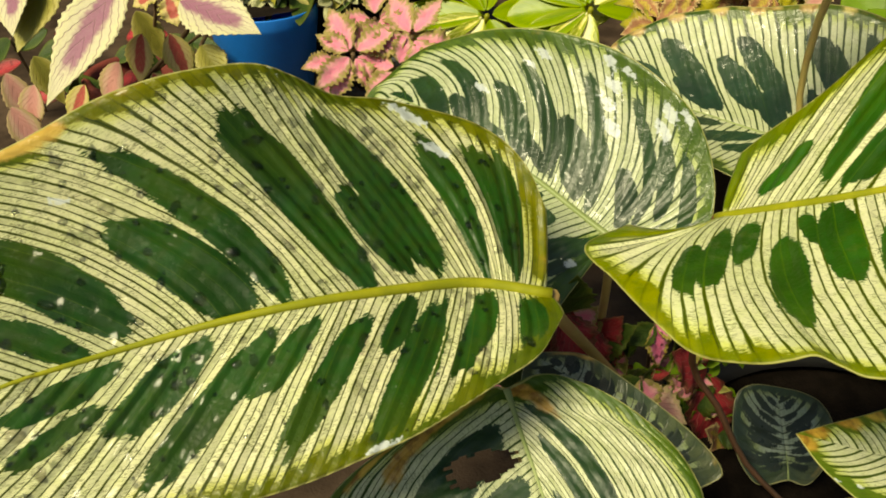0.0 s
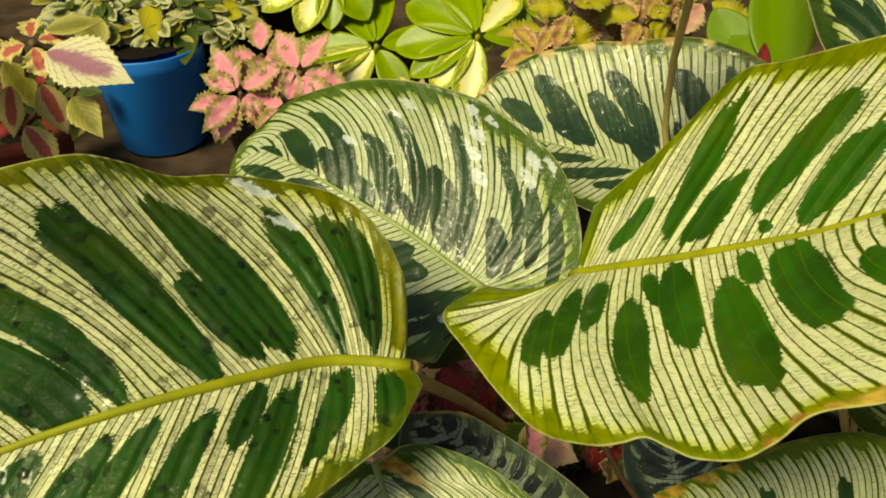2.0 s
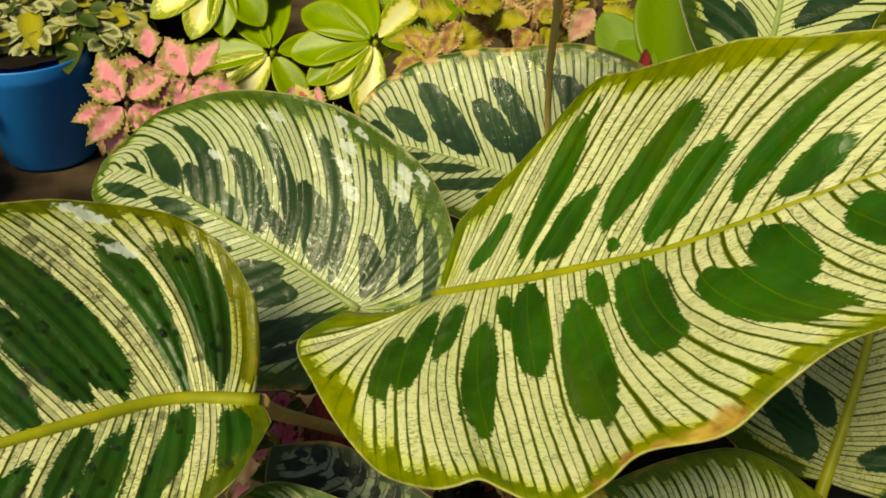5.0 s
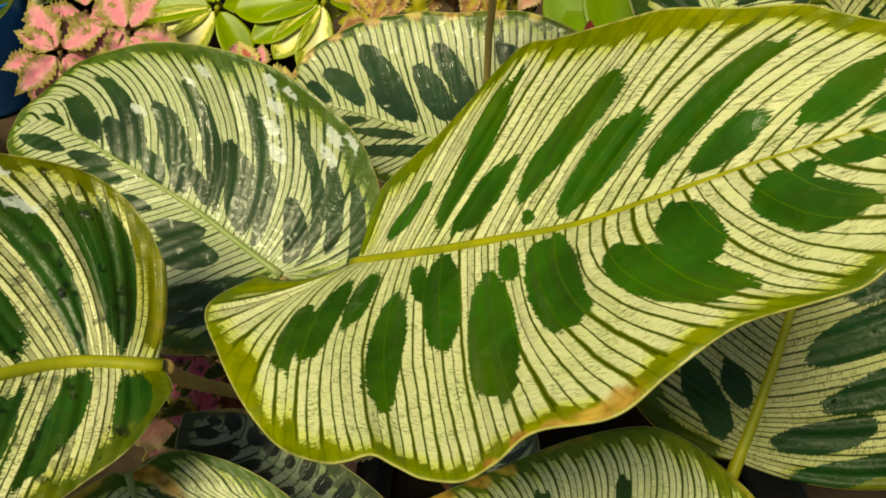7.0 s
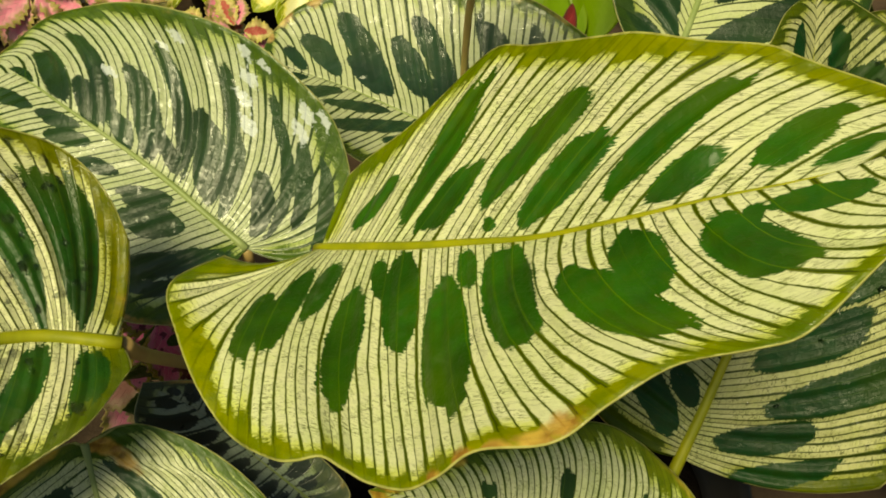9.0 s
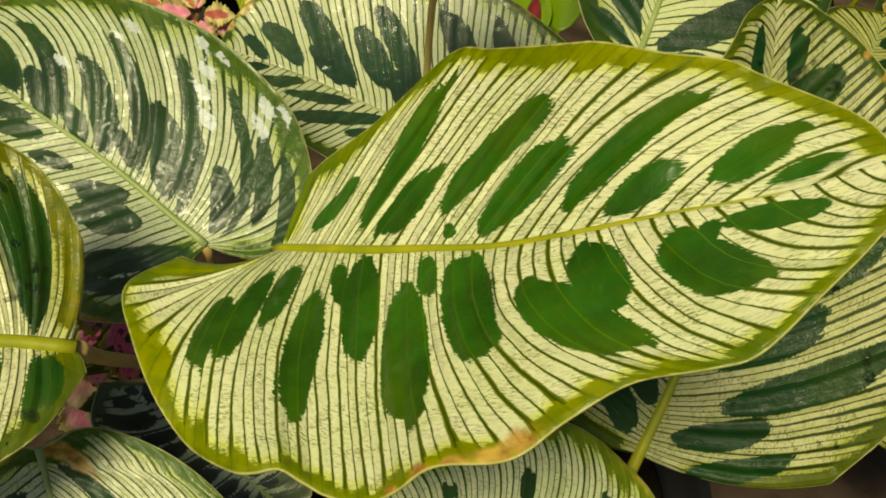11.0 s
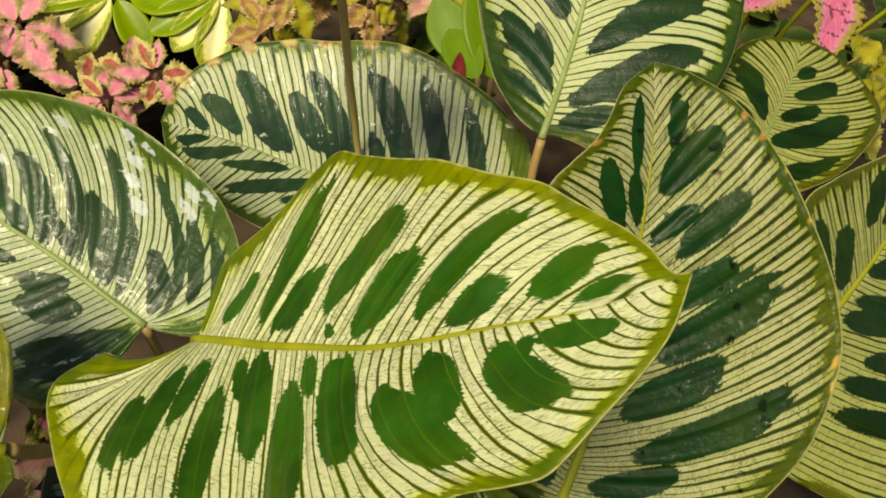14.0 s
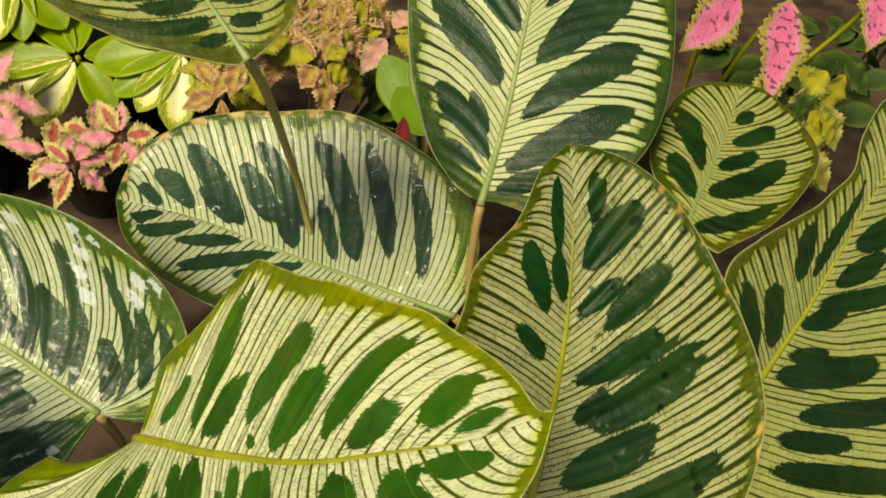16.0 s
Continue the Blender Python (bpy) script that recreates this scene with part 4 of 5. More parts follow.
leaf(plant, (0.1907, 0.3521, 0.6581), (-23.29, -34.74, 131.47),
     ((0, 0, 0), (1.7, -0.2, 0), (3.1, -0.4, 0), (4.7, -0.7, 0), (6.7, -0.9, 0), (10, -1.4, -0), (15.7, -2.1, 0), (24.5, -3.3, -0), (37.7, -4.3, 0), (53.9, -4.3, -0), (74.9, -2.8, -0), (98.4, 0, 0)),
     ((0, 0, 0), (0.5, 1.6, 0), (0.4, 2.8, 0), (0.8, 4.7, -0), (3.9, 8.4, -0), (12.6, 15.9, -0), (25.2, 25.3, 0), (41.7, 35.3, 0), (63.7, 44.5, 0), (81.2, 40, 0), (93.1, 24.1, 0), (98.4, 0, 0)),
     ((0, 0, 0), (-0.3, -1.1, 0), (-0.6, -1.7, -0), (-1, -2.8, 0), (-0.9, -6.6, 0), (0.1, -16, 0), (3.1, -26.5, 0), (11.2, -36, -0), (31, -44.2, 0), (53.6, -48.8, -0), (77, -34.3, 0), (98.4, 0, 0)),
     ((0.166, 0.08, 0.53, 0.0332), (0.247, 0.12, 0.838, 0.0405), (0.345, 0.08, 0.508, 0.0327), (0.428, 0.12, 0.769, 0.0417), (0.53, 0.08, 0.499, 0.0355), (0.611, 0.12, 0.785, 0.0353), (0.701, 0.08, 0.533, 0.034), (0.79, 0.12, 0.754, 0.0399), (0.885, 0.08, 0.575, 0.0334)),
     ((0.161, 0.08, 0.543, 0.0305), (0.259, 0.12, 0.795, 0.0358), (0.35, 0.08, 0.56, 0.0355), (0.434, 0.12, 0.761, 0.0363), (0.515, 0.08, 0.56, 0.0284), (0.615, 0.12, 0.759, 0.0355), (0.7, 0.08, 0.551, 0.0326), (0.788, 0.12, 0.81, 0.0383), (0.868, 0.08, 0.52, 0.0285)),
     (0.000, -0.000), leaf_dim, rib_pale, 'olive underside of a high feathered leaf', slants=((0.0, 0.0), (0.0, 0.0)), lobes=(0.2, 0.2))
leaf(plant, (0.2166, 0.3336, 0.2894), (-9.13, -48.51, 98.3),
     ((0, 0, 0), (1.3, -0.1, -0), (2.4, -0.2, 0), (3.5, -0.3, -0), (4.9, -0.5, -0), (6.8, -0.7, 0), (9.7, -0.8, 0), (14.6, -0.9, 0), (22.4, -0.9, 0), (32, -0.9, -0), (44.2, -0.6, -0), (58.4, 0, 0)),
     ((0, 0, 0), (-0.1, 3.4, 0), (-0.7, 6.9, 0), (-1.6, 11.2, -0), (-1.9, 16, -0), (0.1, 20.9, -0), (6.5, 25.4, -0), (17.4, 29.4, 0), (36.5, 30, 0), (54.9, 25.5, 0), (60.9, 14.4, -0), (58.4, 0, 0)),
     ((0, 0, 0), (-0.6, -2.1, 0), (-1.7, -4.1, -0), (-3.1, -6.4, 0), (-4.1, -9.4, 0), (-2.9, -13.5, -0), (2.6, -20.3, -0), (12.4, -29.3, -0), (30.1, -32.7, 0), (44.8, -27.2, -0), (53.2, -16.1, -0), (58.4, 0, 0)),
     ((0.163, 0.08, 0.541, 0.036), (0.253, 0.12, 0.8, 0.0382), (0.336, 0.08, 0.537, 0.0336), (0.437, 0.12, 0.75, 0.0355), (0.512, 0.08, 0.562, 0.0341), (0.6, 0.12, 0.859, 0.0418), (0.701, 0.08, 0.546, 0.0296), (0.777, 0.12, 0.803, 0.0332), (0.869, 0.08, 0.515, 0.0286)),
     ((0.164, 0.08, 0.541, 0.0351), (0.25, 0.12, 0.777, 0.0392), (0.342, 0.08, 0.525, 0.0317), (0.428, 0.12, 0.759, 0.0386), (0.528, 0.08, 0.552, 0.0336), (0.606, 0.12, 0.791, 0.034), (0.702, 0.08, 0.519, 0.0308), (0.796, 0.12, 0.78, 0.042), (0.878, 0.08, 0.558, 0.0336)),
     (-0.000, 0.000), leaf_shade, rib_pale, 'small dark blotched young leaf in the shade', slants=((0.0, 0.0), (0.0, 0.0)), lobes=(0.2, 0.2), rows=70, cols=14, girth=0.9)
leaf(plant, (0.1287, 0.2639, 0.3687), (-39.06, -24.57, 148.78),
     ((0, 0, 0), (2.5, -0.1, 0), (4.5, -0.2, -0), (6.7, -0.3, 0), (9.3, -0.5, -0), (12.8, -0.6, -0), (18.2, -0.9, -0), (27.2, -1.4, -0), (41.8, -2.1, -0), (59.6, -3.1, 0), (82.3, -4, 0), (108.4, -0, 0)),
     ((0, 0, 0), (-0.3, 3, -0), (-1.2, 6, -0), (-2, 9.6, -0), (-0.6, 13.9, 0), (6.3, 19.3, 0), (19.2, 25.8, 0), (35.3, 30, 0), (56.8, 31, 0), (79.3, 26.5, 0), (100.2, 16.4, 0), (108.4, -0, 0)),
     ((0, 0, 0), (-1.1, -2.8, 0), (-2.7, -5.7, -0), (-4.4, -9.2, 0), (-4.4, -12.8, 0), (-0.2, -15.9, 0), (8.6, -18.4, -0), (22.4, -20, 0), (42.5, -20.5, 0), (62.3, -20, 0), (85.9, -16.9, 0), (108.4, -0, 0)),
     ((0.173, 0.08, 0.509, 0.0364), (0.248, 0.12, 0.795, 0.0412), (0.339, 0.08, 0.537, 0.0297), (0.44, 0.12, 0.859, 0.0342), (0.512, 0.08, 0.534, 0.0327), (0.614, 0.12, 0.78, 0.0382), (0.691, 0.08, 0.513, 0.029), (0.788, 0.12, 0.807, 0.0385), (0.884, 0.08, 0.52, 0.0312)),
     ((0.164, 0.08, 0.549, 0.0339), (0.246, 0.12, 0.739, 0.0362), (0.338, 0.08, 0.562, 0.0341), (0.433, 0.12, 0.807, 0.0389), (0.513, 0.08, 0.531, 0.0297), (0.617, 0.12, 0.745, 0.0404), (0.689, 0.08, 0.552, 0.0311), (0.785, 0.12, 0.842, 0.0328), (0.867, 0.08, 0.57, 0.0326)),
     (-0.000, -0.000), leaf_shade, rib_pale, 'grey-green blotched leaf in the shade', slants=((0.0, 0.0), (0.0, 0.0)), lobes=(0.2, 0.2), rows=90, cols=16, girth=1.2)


# petioles run from the crown in the pot to each blade
CROWN = (0.215, 0.310, 0.285)
SIDE_CROWN = (0.345, 0.36, 0.285)
petiole(plant, ((0.0470, 0.2750, 0.4830), (0.052, 0.288, 0.462), (0.0800, 0.3290, 0.4027), (0.1113, 0.3526, 0.3493), (0.1403, 0.3837, 0.2891), (0.13, 0.42, GROUND)), 0.0027)
petiole(plant, ((0.0939, 0.3722, 0.4455), (0.098, 0.385, 0.40), (0.10, 0.40, 0.33), (0.10, 0.42, GROUND)), 0.0024)
petiole(plant, ((0.2978, 0.3793, 0.4665), (0.312, 0.380, 0.44), (0.335, 0.37, 0.36), SIDE_CROWN), 0.0024)
petiole(plant, ((0.1221, 0.3040, 0.5035), (0.128, 0.318, 0.47), (0.1444, 0.3476, 0.3770), (0.1626, 0.3397, 0.3482), (0.1830, 0.3272, 0.3129), CROWN), 0.0019, stem_dark)
petiole(plant, ((0.0303, 0.2713, 0.4284), (0.0354, 0.2939, 0.3874), (0.0564, 0.2998, 0.3261), (0.14, 0.27, 0.29), CROWN), 0.0020)
petiole(plant, ((0.271, 0.190, 0.432), (0.26, 0.23, 0.40), (0.23, 0.28, 0.34), CROWN), 0.0022)
petiole(plant, ((0.2658, 0.2154, 0.4085), (0.262, 0.225, 0.375), (0.245, 0.26, 0.33), CROWN), 0.0024)
petiole(plant, ((0.3625, 0.2279, 0.4606), (0.360, 0.242, 0.43), (0.346, 0.29, 0.36), SIDE_CROWN), 0.0024)
petiole(plant, ((0.3168, 0.4050, 0.5275), (0.3129, 0.3990, 0.5081), (0.3121, 0.3929, 0.4654), (0.33, 0.38, 0.36), SIDE_CROWN), 0.0022)
petiole(plant, ((0.433, 0.3672, 0.5212), (0.42, 0.367, 0.47), (0.36, 0.365, 0.36), SIDE_CROWN), 0.0022)
petiole(plant, ((0.1936, 0.3940, 0.6365), (0.2034, 0.4157, 0.6026), (0.2219, 0.4713, 0.5091), (0.2373, 0.4585, 0.4465), (0.32, 0.39, 0.36), SIDE_CROWN), 0.0020)

# ---- the other plants ----
def shade_leaf(name, centre, middle, edge, veins, rough=0.5, blotch=0.35, inner=(0.25, 0.55), outer=(0.60, 0.85), speck=0.0, relief=0.5):
    """Coleus-like blade: a coloured heart, a lighter field and a rim."""
    m, nodes, links, b = material(name, rough)
    n = Net(m)
    rim, vein = n.attr("rim"), n.attr("vein")
    cloud = n.noise(70.0, detail=5.0)
    fine = n.noise(500.0)
    r = n.math("ADD", rim, n.math("MULTIPLY", n.math("SUBTRACT", cloud, 0.5), blotch))
    r = n.math("ADD", r, n.math("MULTIPLY", n.math("SUBTRACT", n.noise(260.0), 0.5), blotch * 0.6))
    c = n.mix(n.step(r, *inner), centre, middle)
    c = n.mix(n.step(r, *outer), c, edge)
    lines = n.step(n.math("ABSOLUTE", n.math("SUBTRACT", n.math("FRACT", n.math("MULTIPLY", vein, 9.0)), 0.5)), 0.0, 0.09, 0.8, 0.0)
    c = n.mix(lines, c, veins)
    if speck:
        c = n.mix(n.step(n.noise(180.0, detail=1.0), 0.60, 0.64, 0.0, speck), c, (0.06, 0.01, 0.015))
    c = n.mix(n.math("MULTIPLY", fine, 0.3), c, tuple(k * 0.55 for k in middle))
    n.put(b.inputs["Base Color"], c)
    b.inputs["Specular IOR Level"].default_value = 0.25
    n.put(b.inputs["Normal"], n.bump(n.math("ADD", cloud, n.math("MULTIPLY", lines, -0.7 * relief / 0.5)), relief, 0.003))
    return m


purple_cream = shade_leaf("coleus_cream_purple", (0.34, 0.11, 0.21), (0.72, 0.66, 0.44), (0.76, 0.72, 0.42), (0.42, 0.22, 0.26), inner=(0.22, 0.50))
rosy_cream = shade_leaf("coleus_cream_rose", (0.50, 0.06, 0.07), (0.72, 0.58, 0.25), (0.62, 0.55, 0.16), (0.55, 0.25, 0.12), inner=(0.30, 0.45))
olive_cream = shade_leaf("coleus_olive", (0.20, 0.19, 0.03), (0.34, 0.31, 0.06), (0.50, 0.44, 0.14), (0.25, 0.20, 0.05))
pink_olive = shade_leaf("coleus_pink", (0.92, 0.26, 0.40), (0.86, 0.38, 0.42), (0.34, 0.31, 0.06), (0.76, 0.36, 0.36), inner=(0.15, 0.45), outer=(0.42, 0.75), blotch=0.7)
hot_pink = shade_leaf("coleus_hot_pink", (0.80, 0.15, 0.32), (0.78, 0.24, 0.40), (0.36, 0.33, 0.02), (0.84, 0.45, 0.52), inner=(0.3, 0.6), outer=(0.60, 0.74), speck=0.8)
bronze = shade_leaf("coleus_bronze", (0.58, 0.44, 0.08), (0.46, 0.22, 0.11), (0.72, 0.52, 0.24), (0.30, 0.10, 0.06), inner=(0.10, 0.40), blotch=0.8)
shell_pink = shade_leaf("coleus_shell_pink", (0.70, 0.32, 0.28), (0.70, 0.44, 0.32), (0.55, 0.42, 0.20), (0.6, 0.25, 0.2))
deep_red = shade_leaf("coleus_red", (0.50, 0.05, 0.06), (0.36, 0.03, 0.04), (0.16, 0.06, 0.03), (0.5, 0.15, 0.12), speck=0.5)
leafy = shade_leaf("foliage_green", (0.035, 0.07, 0.010), (0.05, 0.09, 0.012), (0.10, 0.13, 0.02), (0.10, 0.14, 0.03))
lime = shade_leaf("lime_green", (0.15, 0.27, 0.008), (0.13, 0.24, 0.006), (0.16, 0.26, 0.015), (0.17, 0.27, 0.015), rough=0.4, blotch=0.2, relief=0.12)
umbrella_green = shade_leaf("umbrella_green", (0.24, 0.35, 0.004), (0.18, 0.29, 0.003), (0.27, 0.36, 0.006), (0.30, 0.38, 0.015), rough=0.32, blotch=0.2, relief=0.12)
umbrella_cream = shade_leaf("umbrella_variegated", (0.90, 0.86, 0.50), (0.86, 0.78, 0.16), (0.24, 0.31, 0.006), (0.84, 0.80, 0.3), rough=0.35, blotch=0.7, relief=0.12, inner=(0.25, 0.60), outer=(0.54, 0.68))
mottled = shade_leaf("mottled_grey_green", (0.10, 0.12, 0.03), (0.54, 0.54, 0.28), (0.60, 0.58, 0.32), (0.05, 0.06, 0.02), blotch=0.9)
yellow_leaf = shade_leaf("yellow_leaf", (0.46, 0.40, 0.02), (0.40, 0.34, 0.03), (0.24, 0.24, 0.03), (0.5, 0.45, 0.08))
twig = plain("twig_brown", (0.20, 0.13, 0.06), (0.13, 0.07, 0.035), 50.0, 0.7)
blue_plastic = plain("blue_plastic", (0.002, 0.26, 0.95), (0.002, 0.23, 0.88), 12.0, 0.42)
black_plastic = plain("black_plastic", (0.012, 0.012, 0.013), (0.02, 0.018, 0.018), 20.0, 0.5)
terracotta = plain("terracotta", (0.26, 0.045, 0.030), (0.18, 0.032, 0.022), 25.0, 0.75, 0.2)
dark_wall = plain("mossy_wall", (0.03, 0.022, 0.015), (0.018, 0.014, 0.010), 6.0, 0.95, 0.5)
dark_wall.node_tree.nodes["Principled BSDF"].inputs["Specular IOR Level"].default_value = 0.1


def blade(owner, base, tip, width, mat, face=(0, -0.55, 0.83), teeth=0, depth=0.10, full=0.42, sag=0.10, fold=0.10, label="", name="leaf", curl=0.0, wave=0.0, point=None, rows=0):
    """A small pointed or rounded blade from base to tip, folded along its vein, with or without teeth."""
    base, tip = Vector(base), Vector(tip)
    x = tip - base
    length = x.length
    x.normalize()
    z = Vector(face)
    z = (z - x * z.dot(x)).normalized()
    y = z.cross(x)
    rows, cols = (rows or (4 * teeth if teeth else 22)), (3 if rows else 7 if teeth else 6)
    point = (0.9 if teeth else 0.0) if point is None else point
    verts, faces, rims, veins = [], [], [], []
    for i in range(rows + 1):
        u = i / rows
        w = (u / full) ** 0.62 * (2 - (u / full)) ** 0.62 if u < full else max(0.0, 1 - ((u - full) / (1 - full)) ** (1.9 - 0.6 * point)) ** (0.80 + 0.35 * point)
        if teeth:
            w *= 1 - depth * (0, 0.75, 1.0, 0.35)[i % 4]
        for j in range(-cols, cols + 1):
            v = j / cols
            half = width / 2 * w
            lift = -sag * length * (u * u) + fold * half * abs(v) ** 1.3 - curl * half * v * v + wave * half * math.sin(u * 17 + 2 * v) * abs(v)
            p = base + x * (length * (u + 0.10 * abs(v) * w * width / length * (1 - u))) + y * (half * v) + z * lift
            verts.append(p)
            rims.append(max(abs(v), (u - 0.55) * 2.0 if u > 0.55 else 0.0, 0.0))
            veins.append(u * 0.8 - abs(v) * 0.35)
    wide = 2 * cols + 1
    for i in range(rows):
        for j in range(wide - 1):
            a = i * wide + j
            faces.append((a, a + wide, a + wide + 1, a + 1))
    me = bpy.data.meshes.new(name)
    me.from_pydata([tuple(p) for p in verts], [], faces)
    me.attributes.new("rim", "FLOAT", "POINT").data.foreach_set("value", np.asarray(rims, np.float32))
    me.attributes.new("vein", "FLOAT", "POINT").data.foreach_set("value", np.asarray(veins, np.float32))
    me.polygons.foreach_set("use_smooth", [True] * len(me.polygons))
    me.materials.append(mat)
    ob = new(name, me)
    ob.parent = owner
    solid = ob.modifiers.new("thickness", "SOLIDIFY")
    solid.thickness = 0.0006
    if label:
        tagged(ob, label)
    return ob


def stem(owner, points, thick=0.002, mat=None):
    t = np.linspace(0, 1, 12)
    bm = bmesh.new()
    tube(bm, glide(np.linspace(0, 1, len(points)), points, t), [thick * (1.1 - 0.3 * k) for k in t], 7)
    return part("stem", bm, mat or twig, owner)


def pot(at, top, foot, height, mat, label, category="plant pot", lip=0.006, heap=0.0):
    """A tapered pot with a rolled lip and soil in it."""
    thing = tagged(new("plant_pot"), label, category)
    thing.location = at
    bm = bmesh.new()
    profile = ((0.0, 0.0), (foot * 0.93, 0.0), (foot, 0.004), (top, height - 0.018), (top + lip * 0.6, height - 0.017), (top + lip, height - 0.012), (top + lip, height - 0.002), (top + lip * 0.5, height), (top - 0.003, height - 0.003), (top - 0.006, height - 0.03), (top * 0.5 + foot * 0.45, height * 0.5))
    rings = []
    for r, h in profile:
        rings.append([bm.verts.new((r * math.cos(a), r * math.sin(a), h)) for a in (2 * math.pi * k / 48 for k in range(48))] if r > 0 else [bm.verts.new((0, 0, h))])
    for a, b in zip(rings, rings[1:]):
        for k in range(48):
            if len(a) == 1:
                bm.faces.new((a[0], b[(k + 1) % 48], b[k]))
            else:
                bm.faces.new((a[k], a[(k + 1) % 48], b[(k + 1) % 48], b[k]))
    part("body", bm, mat, thing)
    bm = bmesh.new()
    bmesh.ops.create_circle(bm, cap_ends=True, radius=top - 0.009, segments=32)
    bmesh.ops.subdivide_edges(bm, edges=bm.edges[:], cuts=3)
    for v in bm.verts:
        v.co.z = (height - 0.006 + heap * (1 - (v.co.xy.length / top) ** 2) if heap else height - 0.034) + 0.004 * noise.noise(v.co * 60)
    part("soil", bm, soil, thing)
    return thing


def rosette(owner, at, face, leaves, mats, rng, droop=0.3):
    """A whorl of blades round a point; leaves: (degrees round, length, width, material number)."""
    face = Vector(face).normalized()
    right = Vector((1, 0, 0))
    right = (right - face * right.dot(face)).normalized()
    up = face.cross(right)
    for angle, length, width, number, teeth, full in leaves:
        a = radians(angle)
        d = math.cos(a) * right + math.sin(a) * up
        start = Vector(at) + d * 0.006
        tip = start + d * length - face * length * droop
        blade(owner, start, tip, width, mats[number], face=face, teeth=teeth, full=full, depth=0.24 if teeth else 0.0, sag=0.10, fold=0.22, wave=0.20 if teeth else 0.0)


rng = random.Random(7)
# the pot of the peacock plant
pot((0.27, 0.330, GROUND), 0.135, 0.115, 0.055, black_plastic, "wide low black pot under the peacock plant")

# cream and purple coleus
coleus = tagged(new("coleus"), "cream and purple coleus with toothed hanging leaves in a clay pot", "plant")
HEAD = (-0.2538, 0.7441, 0.4673)
blade(coleus, (-0.3014, 0.7687, 0.4728), (-0.3557, 0.6644, 0.3935), 0.060, purple_cream, (-0.1, -0.8, 0.6), 16, 0.08, 0.40, 0.05, 0.12)
blade(coleus, (-0.2377, 0.7287, 0.4635), (-0.1609, 0.6845, 0.4562), 0.058, purple_cream, (0.1, -0.6, 0.8), 14, 0.10, 0.42, 0.12, 0.12)
blade(coleus, (-0.3745, 0.7952, 0.4757), (-0.4020, 0.7292, 0.4164), 0.055, olive_cream, (-0.2, -0.8, 0.5), 12, 0.08, 0.45, 0.05, 0.15)
blade(coleus, (-0.2184, 0.7055, 0.4307), (-0.1925, 0.6757, 0.4063), 0.030, olive_cream, (0.2, -0.8, 0.5), 9, 0.08, 0.4, 0.1, 0.2)
blade(coleus, (-0.4098, 0.7952, 0.4757), (-0.3991, 0.7204, 0.4386), 0.050, purple_cream, (-0.2, -0.8, 0.5), 12, 0.10, 0.45, 0.1, 0.15)
for angle, length, width in ((100, 0.026, 0.024), (200, 0.028, 0.026), (290, 0.030, 0.028), (20, 0.030, 0.026)):
    rosette(coleus, HEAD, (0.0, -0.55, 0.83), ((angle, length, width, 0, 9, 0.55),), (rosy_cream,), rng, 0.15)
blade(coleus, (-0.2407, 0.7494, 0.4758), (-0.1915, 0.7532, 0.4841), 0.022, olive_cream, (0, -0.6, 0.8), 8, 0.08, 0.45)
for px, tip_z, mat in (((-0.2940, 0.7675, 0.4187), 0.05, rosy_cream), ((-0.2698, 0.7772, 0.4151), 0.05, rosy_cream), ((-0.4036, 0.7484, 0.3740), 0.05, shell_pink), ((-0.4259, 0.7356, 0.3558), 0.05, shell_pink), ((-0.3200, 0.7612, 0.3923), 0.05, shell_pink), ((-0.3794, 0.7966, 0.4080), 0.05, leafy), ((-0.2866, 0.7548, 0.3832), 0.045, rosy_cream), ((-0.3535, 0.7484, 0.3740), 0.05, rosy_cream), ((-0.3109, 0.8097, 0.4267), 0.05, olive_cream), ((-0.2366, 0.7868, 0.3940), 0.04, olive_cream), ((-0.4188, 0.7931, 0.3855), 0.05, olive_cream), ((-0.4477, 0.7831, 0.3713), 0.06, shell_pink)):
    a = rng.uniform(0, 6.28)
    blade(coleus, px, (px[0] + 0.025 * math.cos(a), px[1] - 0.01, px[2] - tip_z), 0.032, mat, (0.3 * math.cos(a), -0.8, 0.4), 9, 0.08, 0.42, 0.1, 0.15)
ROOT = (HEAD[0] - 0.09, HEAD[1] + 0.12, GROUND + 0.075)
stem(coleus, (HEAD, (HEAD[0], HEAD[1] + 0.05, HEAD[2] - 0.05), ROOT), 0.003)
stem(coleus, ((-0.3014, 0.7687, 0.4728), (HEAD[0] - 0.03, HEAD[1] + 0.05, HEAD[2] - 0.03), ROOT), 0.0022)
stem(coleus, ((-0.2184, 0.7055, 0.4307), (HEAD[0] + 0.01, HEAD[1] + 0.06, HEAD[2] - 0.06), ROOT), 0.0018)
pot((ROOT[0], ROOT[1], GROUND), 0.055, 0.042, 0.09, terracotta, "red clay pot holding the cream coleus")

